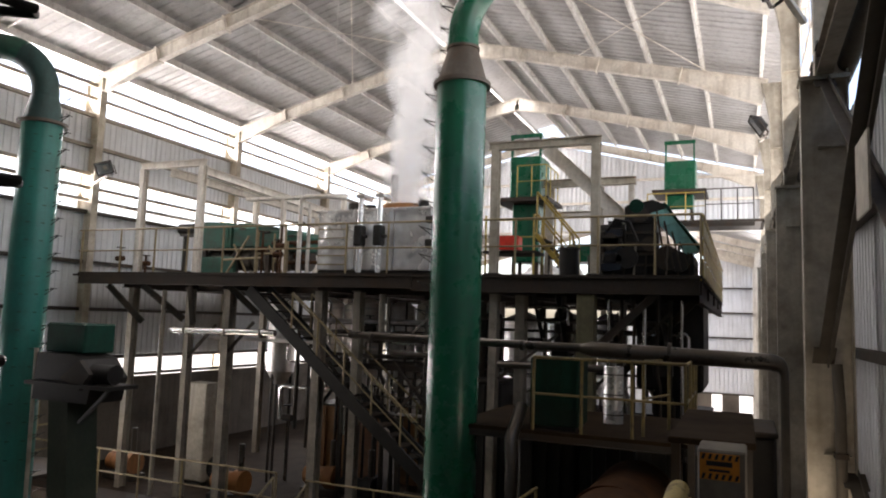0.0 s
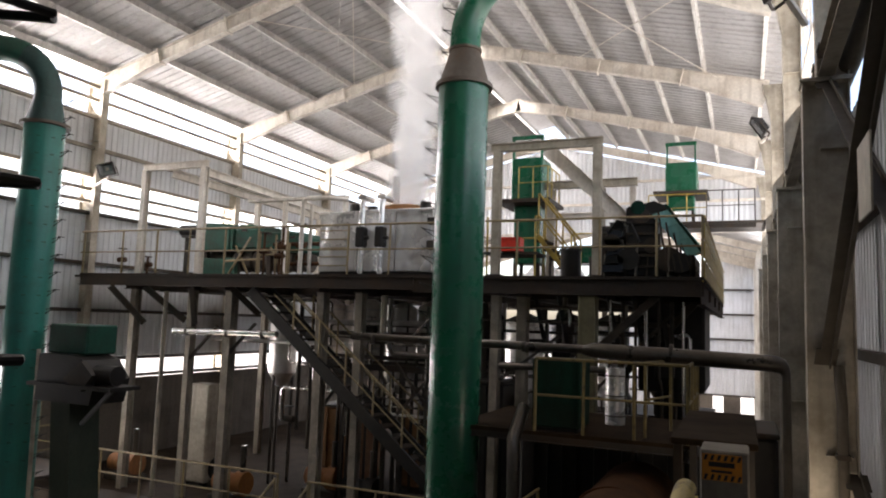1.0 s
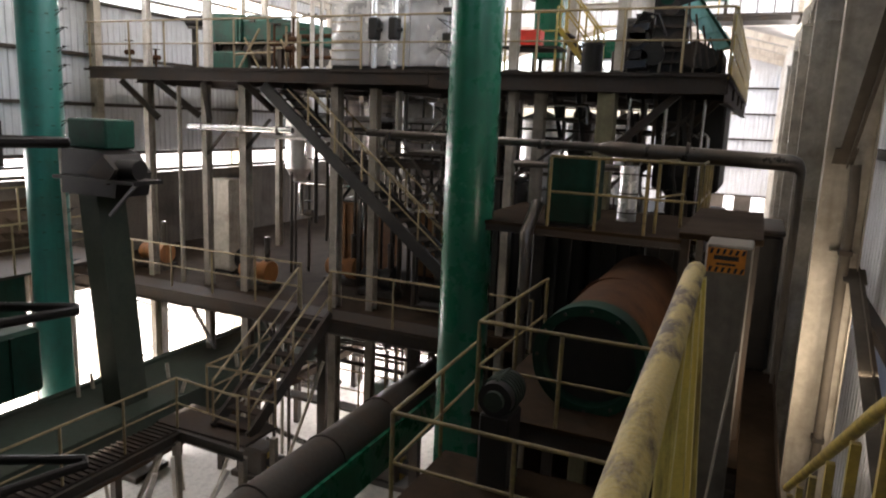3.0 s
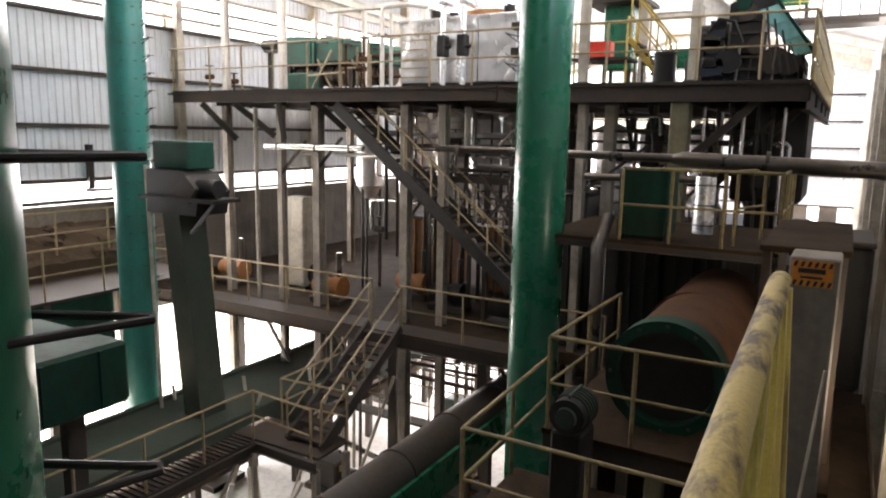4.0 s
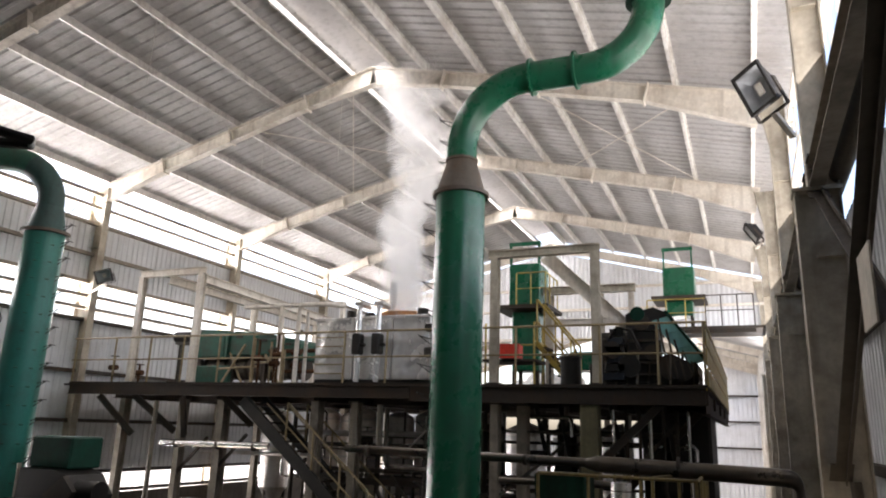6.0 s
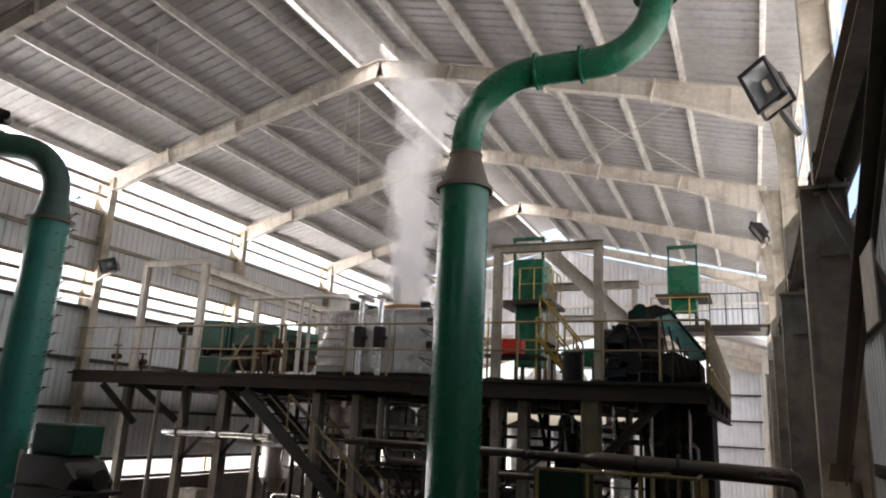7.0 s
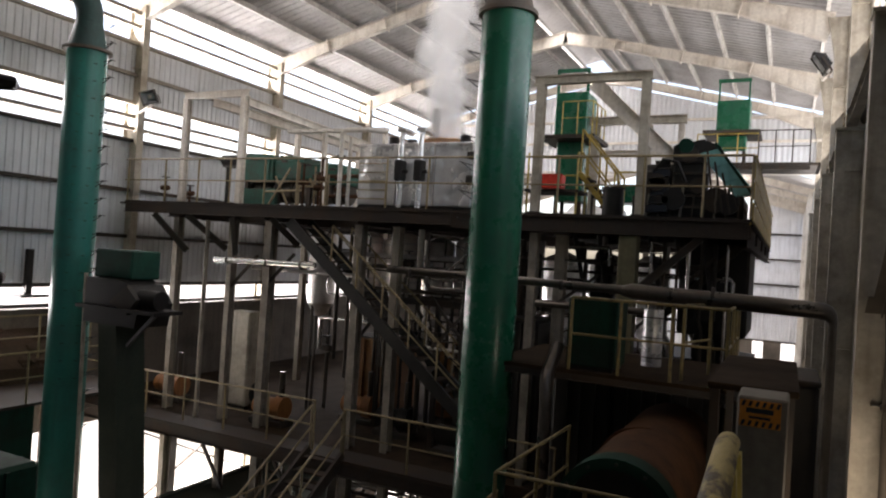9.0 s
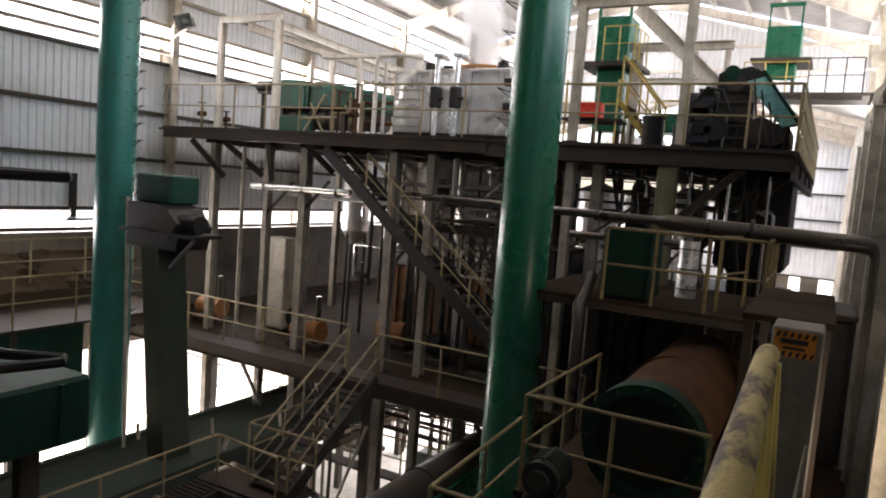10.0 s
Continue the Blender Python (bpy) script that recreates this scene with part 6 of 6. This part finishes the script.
# ---- dense process piping between deck and mezzanine ----
prng = random.Random(11)
for k in range(34):
    x0 = prng.uniform(-10.5, -3.0)
    ln = prng.uniform(.9, 3.6)
    y, z = prng.uniform(13.7, 15.2), prng.choice((.35, .1, -.15, -.5, -.75, -1.0, -1.2, -1.45, -1.7, -2.0)) + prng.uniform(-.05, .05)
    x1 = min(x0 + ln, -1.0)
    r = prng.choice((.02, .03, .03, .04, .055))
    drop = prng.choice((-.5, -.8, .4, -.3))
    pts = [(x0, y, z + drop), (x0, y, z + .06 * (1 if drop > 0 else -1)), (x0 + .06, y, z), (x1 - .05, y, z), (x1, y, z - .05), (x1, y, z - prng.uniform(.3, 1.2))]
    pipe_run(pts, r, "bent process pipe between the tanks", prng.choice((M_SHINY, M_SHINY, M_PIPE, M_STEEL, M_TANK)))
for k in range(16):
    x, y = prng.uniform(-10.3, -2.2), prng.uniform(13.6, 14.9)
    pipe_run([(x, y, prng.uniform(.2, .5)), (x, y, prng.uniform(-3.2, -1.2))], prng.choice((.025, .035, .05)), "upright process pipe under the deck", prng.choice((M_SHINY, M_PIPE, M_STEEL)))
for k in range(14):
    x, y, z = prng.uniform(-10, -2.4), prng.uniform(13.6, 14.8), prng.uniform(-2.4, -.2)
    t = thing("gate_valve", "small dark gate valve on the piping", "valve", "gate valves", at=(x, y, z))
    part("body", sweep(bmesh.new(), [(x - .12, y, z), (x + .12, y, z)], .08, 12), M_STEEL, t, "", True)
    part("stem", rod(bmesh.new(), (x, y, z), (x, y - .02, z + .28), .018, 6), M_STEEL, t)
    part("handwheel", sweep(bmesh.new(), [(x, y - .02, z + .28), (x, y - .02, z + .3)], .11, 14), M_BLACK, t, "", True)
    part("pipe_stub", rod(bmesh.new(), (x, y, z), (x, y, max(z - 1.4, MZ)), .03, 8), M_PIPE, t)
for a, b in (((-8.4, 13.3, -1.0), (-7.6, 13.3, -1.9)), ((-7.7, 13.3, -.9), (-8.5, 13.3, -1.9)), ((-6.9, 13.5, -.9), (-6.0, 13.5, -1.9)), ((-5.9, 13.5, -1.0), (-6.8, 13.5, -2.0)),
             ((-11.1, 13.2, -.9), (-10.4, 13.2, -.2)), ((-12.3, 13.2, -1.1), (-11.5, 13.2, -.3)), ((-4.4, 13.1, -1.1), (-3.3, 13.4, -.2)), ((-2.6, 13.4, -1.2), (-1.2, 13.6, .3))):
    tagged(part("cross_brace", bar(bmesh.new(), a, b, .06, .06), M_STEEL), "dark angle brace between the columns", "brace", "column braces")
inner = thing("service_floor", "dark grating service floor among the tanks", "platform", at=(-7, 14, -1.1))
part("beam", ibeam(bmesh.new(), (-9.2, 13.9, -1.08), (-4.6, 13.9, -1.08), .08, .14), M_STEEL, inner)
part("beam", ibeam(bmesh.new(), (-9.2, 15.1, -1.08), (-4.6, 15.1, -1.08), .08, .14), M_STEEL, inner)
for x in (-9.1, -6.9, -4.7):
    part("leg", B(x - .05, x + .05, 13.85, 13.95, MZ, -1.15), M_STEEL, inner)
    part("leg", B(x - .05, x + .05, 15.05, 15.15, MZ, -1.15), M_STEEL, inner)
for k in range(6):
    x = -4.0 + k * .5
    t = thing("steel_bracket", "black hanging bracket under the machine deck", "bracket", "hanging brackets", at=(x, 14.1, .3))
    part("arm", bar(bmesh.new(), (x, 14.1, .6), (x + .2, 14.2, -.4 - .2 * (k % 3)), .08, .05), M_BLACK, t)
    part("box", B(x - .1, x + .25, 14.0, 14.4, -.55 - .2 * (k % 3), -.3 - .2 * (k % 3), .02), M_BLACK, t)

# ---- drums, hangers and bright slits beneath the machine deck ----
for k, (x, y, r, z0, z1) in enumerate(((-3.55, 14.9, .2, -1.1, .3), (-3.05, 15.2, .16, -.9, .35), (-5.05, 14.6, .22, -1.4, .2))):
    t = thing("small_vessel", "small dark upright vessel with a domed top", "vessel", "small vessels", at=(x, y, z0))
    part("shell", sweep(bmesh.new(), [(x, y, z0), (x, y, z1 - .1), (x, y, z1 - .03), (x, y, z1)], r, 18, radii=[r, r, r * .85, r * .4]), M_STEEL, t, "", True)
    part("flange", sweep(bmesh.new(), [(x, y, z0 + .35), (x, y, z0 + .39)], r + .04, 18), M_PIPE, t, "", True)
    part("outlet", sweep(bmesh.new(), [(x, y, z1 - .02), (x, y, .6)], .05, 10), M_PIPE, t, "", True)
    part("drain", sweep(bmesh.new(), [(x, y, z0), (x, y, MZ)], .05, 10), M_PIPE, t, "", True)
for k in range(7):
    x = -2.35 + k * .22
    pipe_run([(x, 13.5 + .12 * (k % 3), .5), (x, 13.5 + .12 * (k % 3), -.9 - .35 * (k % 4)), (x + .05, 13.55 + .12 * (k % 3), -1.1 - .35 * (k % 4)), (x + .05, 13.55 + .12 * (k % 3), MZ)], .03 + .008 * (k % 2), "upright pipe below the machine deck", M_SHINY if k % 3 == 0 else M_STEEL)

# ---- black boxes added for the shade under the middle platform ----
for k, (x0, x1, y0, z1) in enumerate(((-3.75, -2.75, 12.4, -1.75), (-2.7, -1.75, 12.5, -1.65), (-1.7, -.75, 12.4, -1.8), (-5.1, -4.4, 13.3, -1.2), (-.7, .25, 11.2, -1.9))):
    dark_vessel(x0, x1, y0, y0 + .9, MZ if y0 > 12 else GROUND, z1, "black box filling the shade behind the drum platform", M_BLACK)

# ---- cream struts and small machine seen below the lower walkway ----
for k, (a, b) in enumerate((((-9.3, 7.6, -8.5), (-9.0, 8.2, -6.3)), ((-8.7, 8.4, -8.5), (-9.2, 8.8, -6.3)), ((-8.4, 7.2, -8.5), (-8.0, 8.9, -6.3)), ((-8.9, 6.6, -8.5), (-8.2, 7.4, -6.9)), ((-8.0, 7.9, -8.5), (-7.7, 7.9, -6.6)))):
    tagged(part("strut", bar(bmesh.new(), a, b, .09, .06), M_CREAM), "cream leaning steel strut below the walkway", "strut", "struts")
sm = thing("low_machine", "dark green machine below the lower walkway", "machine", at=(-8.6, 6.3, GROUND))
part("body", B(-9.3, -8.5, 5.6, 6.6, GROUND + .3, -7.2, .04), M_GREEN_DARK, sm)
part("skid", B(-9.4, -8.4, 5.5, 6.7, GROUND + .03, GROUND + .3, .02), M_STEEL, sm)
part("panel", B(-8.5, -8.48, 5.7, 6.5, GROUND + .5, -7.4), M_CREAM, sm)

# ---- clutter on the floor below the walkways ----
def floor_skid(x, y, w, d, h, material, label):
    t = thing("floor_machine", label, "machine", "floor machines", at=(x, y, GROUND))
    part("base", B(x - w / 2, x + w / 2, y - d / 2, y + d / 2, GROUND, GROUND + .16, .02), M_STEEL, t)
    part("casing", B(x - w * .42, x + w * .2, y - d * .42, y + d * .42, GROUND + .16, GROUND + h, .05), material, t)
    part("motor", sweep(bmesh.new(), [(x + w * .2, y, GROUND + h * .6), (x + w * .46, y, GROUND + h * .6)], h * .22, 16), M_BLACK, t, "", True)
    part("guard", B(x + w * .17, x + w * .24, y - d * .2, y + d * .2, GROUND + .2, GROUND + h * .9, .02), M_OCHRE, t)
    part("outlet", sweep(bmesh.new(), [(x - w * .2, y, GROUND + h), (x - w * .2, y, GROUND + h + .9)], .07, 12), M_PIPE, t, "", True)


for x, y, w, d, h, m, lab in ((-11.6, 13.3, 1.5, .8, 1.1, M_GREEN_DARK, "dark green machine on the floor below the walkway"),
                              (-9.9, 12.2, 1.3, .7, .8, M_STEEL, "dark oily machine on the floor below the walkway"),
                              (-12.9, 11.0, 1.6, 1.0, 1.5, M_GREEN_DARK, "dark green machine on the floor below the walkway"),
                              (-12.2, 17.6, 1.6, .9, 1.0, M_STEEL, "dark oily machine on the floor under the mezzanine"),
                              (-9.0, 17.0, 1.2, .8, .9, M_CONVEYOR, "dusty machine on the floor under the mezzanine"),
                              (-7.0, 13.4, 1.0, .7, .8, M_STEEL, "dark oily machine on the floor below the conveyor")):
    floor_skid(x, y, w, d, h, m, lab)
pipe_run([(-13.4, 14.2, GROUND + .5), (-9.2, 13.2, GROUND + .5), (-9.2, 20, GROUND + .5)], .08, "dull pipe along the lower floor", M_PIPE)
for k in range(6):
    y = 9.6 + k * .62
    x = -11.9 + .45 * k
    pipe_run([(x, y, GROUND), (x + (.9 if k % 2 else -.7), y + .3, -5.7)], .04, "leaning cream pipe under the walkway", M_COLUMN)
for k in range(7):
    y = 15.4 + .9 * k
    pipe_run([(-12.8, y, -6.2 - .25 * (k % 3)), (-6.2, y + .5, -6.1 - .25 * (k % 3))], .03, "thin dark cross pipe below the mezzanine", M_STEEL)
for x in (-11.9, -10.9, -9.4, -8.5, -7.9):
    pipe_run([(x, 18.3, GROUND), (x, 18.3, -5.2)], .04, "thin upright pipe below the mezzanine", M_STEEL)

# ---- dark gangway between the cabinet and the side wall ----
gw = thing("side_gangway", "narrow oily brown gangway beside the wall", "walkway", at=(.3, 8, F5))
part("floor_plate", B(.125, .52, 6.4, 11.0, F5 - .06, F5), M_FLOOR, gw)
part("kick_plate", B(.5, .515, 6.4, 11.0, F5, F5 + .15), M_FIBRE, gw)
for y in (6.6, 10.8):
    part("leg", B(.27, .37, y - .05, y + .05, GROUND, F5 - .06), M_STEEL, gw)
# Black box added where the gangway's end lies in deep shade.
dc = thing("shade_box", "black box filling the shade at the end of the gangway", "casing", at=(.1, 12, F5))
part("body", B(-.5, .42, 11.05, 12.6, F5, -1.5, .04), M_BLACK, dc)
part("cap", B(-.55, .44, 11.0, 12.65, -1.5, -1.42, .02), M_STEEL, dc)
for x in (-.4, .32):
    part("leg", B(x - .06, x + .06, 11.3, 11.42, GROUND, F5), M_STEEL, dc)

# ---- steam over the tank: soft lumps that leave the hatch and rise to the open ridge ----
M_STEAM = bpy.data.materials.new("steam")
M_STEAM.use_nodes = True
sn_, sl_ = M_STEAM.node_tree.nodes, M_STEAM.node_tree.links
sn_.clear()
s_out, s_mix, s_clear = sn_.new("ShaderNodeOutputMaterial"), sn_.new("ShaderNodeMixShader"), sn_.new("ShaderNodeBsdfTransparent")
s_add, s_dif, s_tra = sn_.new("ShaderNodeMixShader"), sn_.new("ShaderNodeBsdfDiffuse"), sn_.new("ShaderNodeBsdfTranslucent")
s_co, s_noise, s_map = sn_.new("ShaderNodeTexCoord"), sn_.new("ShaderNodeTexNoise"), sn_.new("ShaderNodeMapRange")
s_dif.inputs[0].default_value = s_tra.inputs[0].default_value = (0.93, 0.93, 0.93, 1)
s_noise.inputs["Scale"].default_value, s_noise.inputs["Detail"].default_value = 1.5, 3
s_map.inputs[1].default_value, s_map.inputs[2].default_value = 0.3, 0.75
s_map.inputs[3].default_value, s_map.inputs[4].default_value = 0.03, 0.14
sl_.new(s_co.outputs["Object"], s_noise.inputs["Vector"])
sl_.new(s_noise.outputs["Fac"], s_map.inputs[0])
sl_.new(s_map.outputs[0], s_mix.inputs[0])
sl_.new(s_dif.outputs[0], s_add.inputs[1])
sl_.new(s_tra.outputs[0], s_add.inputs[2])
sl_.new(s_clear.outputs[0], s_mix.inputs[1])
sl_.new(s_add.outputs[0], s_mix.inputs[2])
sl_.new(s_mix.outputs[0], s_out.inputs[0])
s_add.inputs[0].default_value = 0.5

scene.cycles.transparent_max_bounces = 96
puffs = []
rng = random.Random(5)
PUFF_MESHES = []
for k in range(6):
    bm = bmesh.new()
    for shell in (1.0, .84, .66, .46):
        got = bmesh.ops.create_icosphere(bm, subdivisions=3, radius=1.0)
        for v in got["verts"]:
            n1 = noise.noise(v.co * 1.2 + Vector((k * 7.1, shell, 0)))
            n2 = noise.noise(v.co * 2.9 + Vector((shell * 2, k * 5.3, 0)))
            v.co *= shell * (1 + 0.34 * n1 + 0.14 * n2)
            v.co.z *= 1.2
    PUFF_MESHES.append(done(bm, "steam_puff", M_STEAM, True))
SPEED, Z0, Z1 = 1.15, 2.0, 10.4
for k in range(88):
    start = 6.9 - k * 0.19          # seconds of travel already made when the clip begins
    size = rng.uniform(0.34, 0.6)
    p = new("steam_puff", PUFF_MESHES[k % 6])
    p.scale = (size, size, size)
    tagged(p, "thin white lump of rising steam above the tank", "steam", "steam plume")
    puffs.append((p, start, rng.uniform(-.3, .3), rng.uniform(-.3, .3), rng.uniform(0, 360), rng.uniform(-35, 35)))


def motions():
    """Keys of all that moves, but for the camera."""
    for p, start, ox, oy, turn, spin in puffs:
        rows = []
        for i in range(41):
            t = i * 0.25
            z = min(Z1, max(Z0, Z0 + SPEED * (t + start)))
            h = (z - Z0) / (Z1 - Z0)
            spread = 0.35 + 2.1 * h
            sway = 0.16 * h * math.sin(1.1 * t + 3.0 * h)
            rows.append((t, pose(-7.2 + ox * spread + sway + .3 * h * h, 14.3 + oy * spread, z, 12 * math.sin(t), 10 * math.cos(t), turn + spin * t)))
        walk(p, rows)


motions()
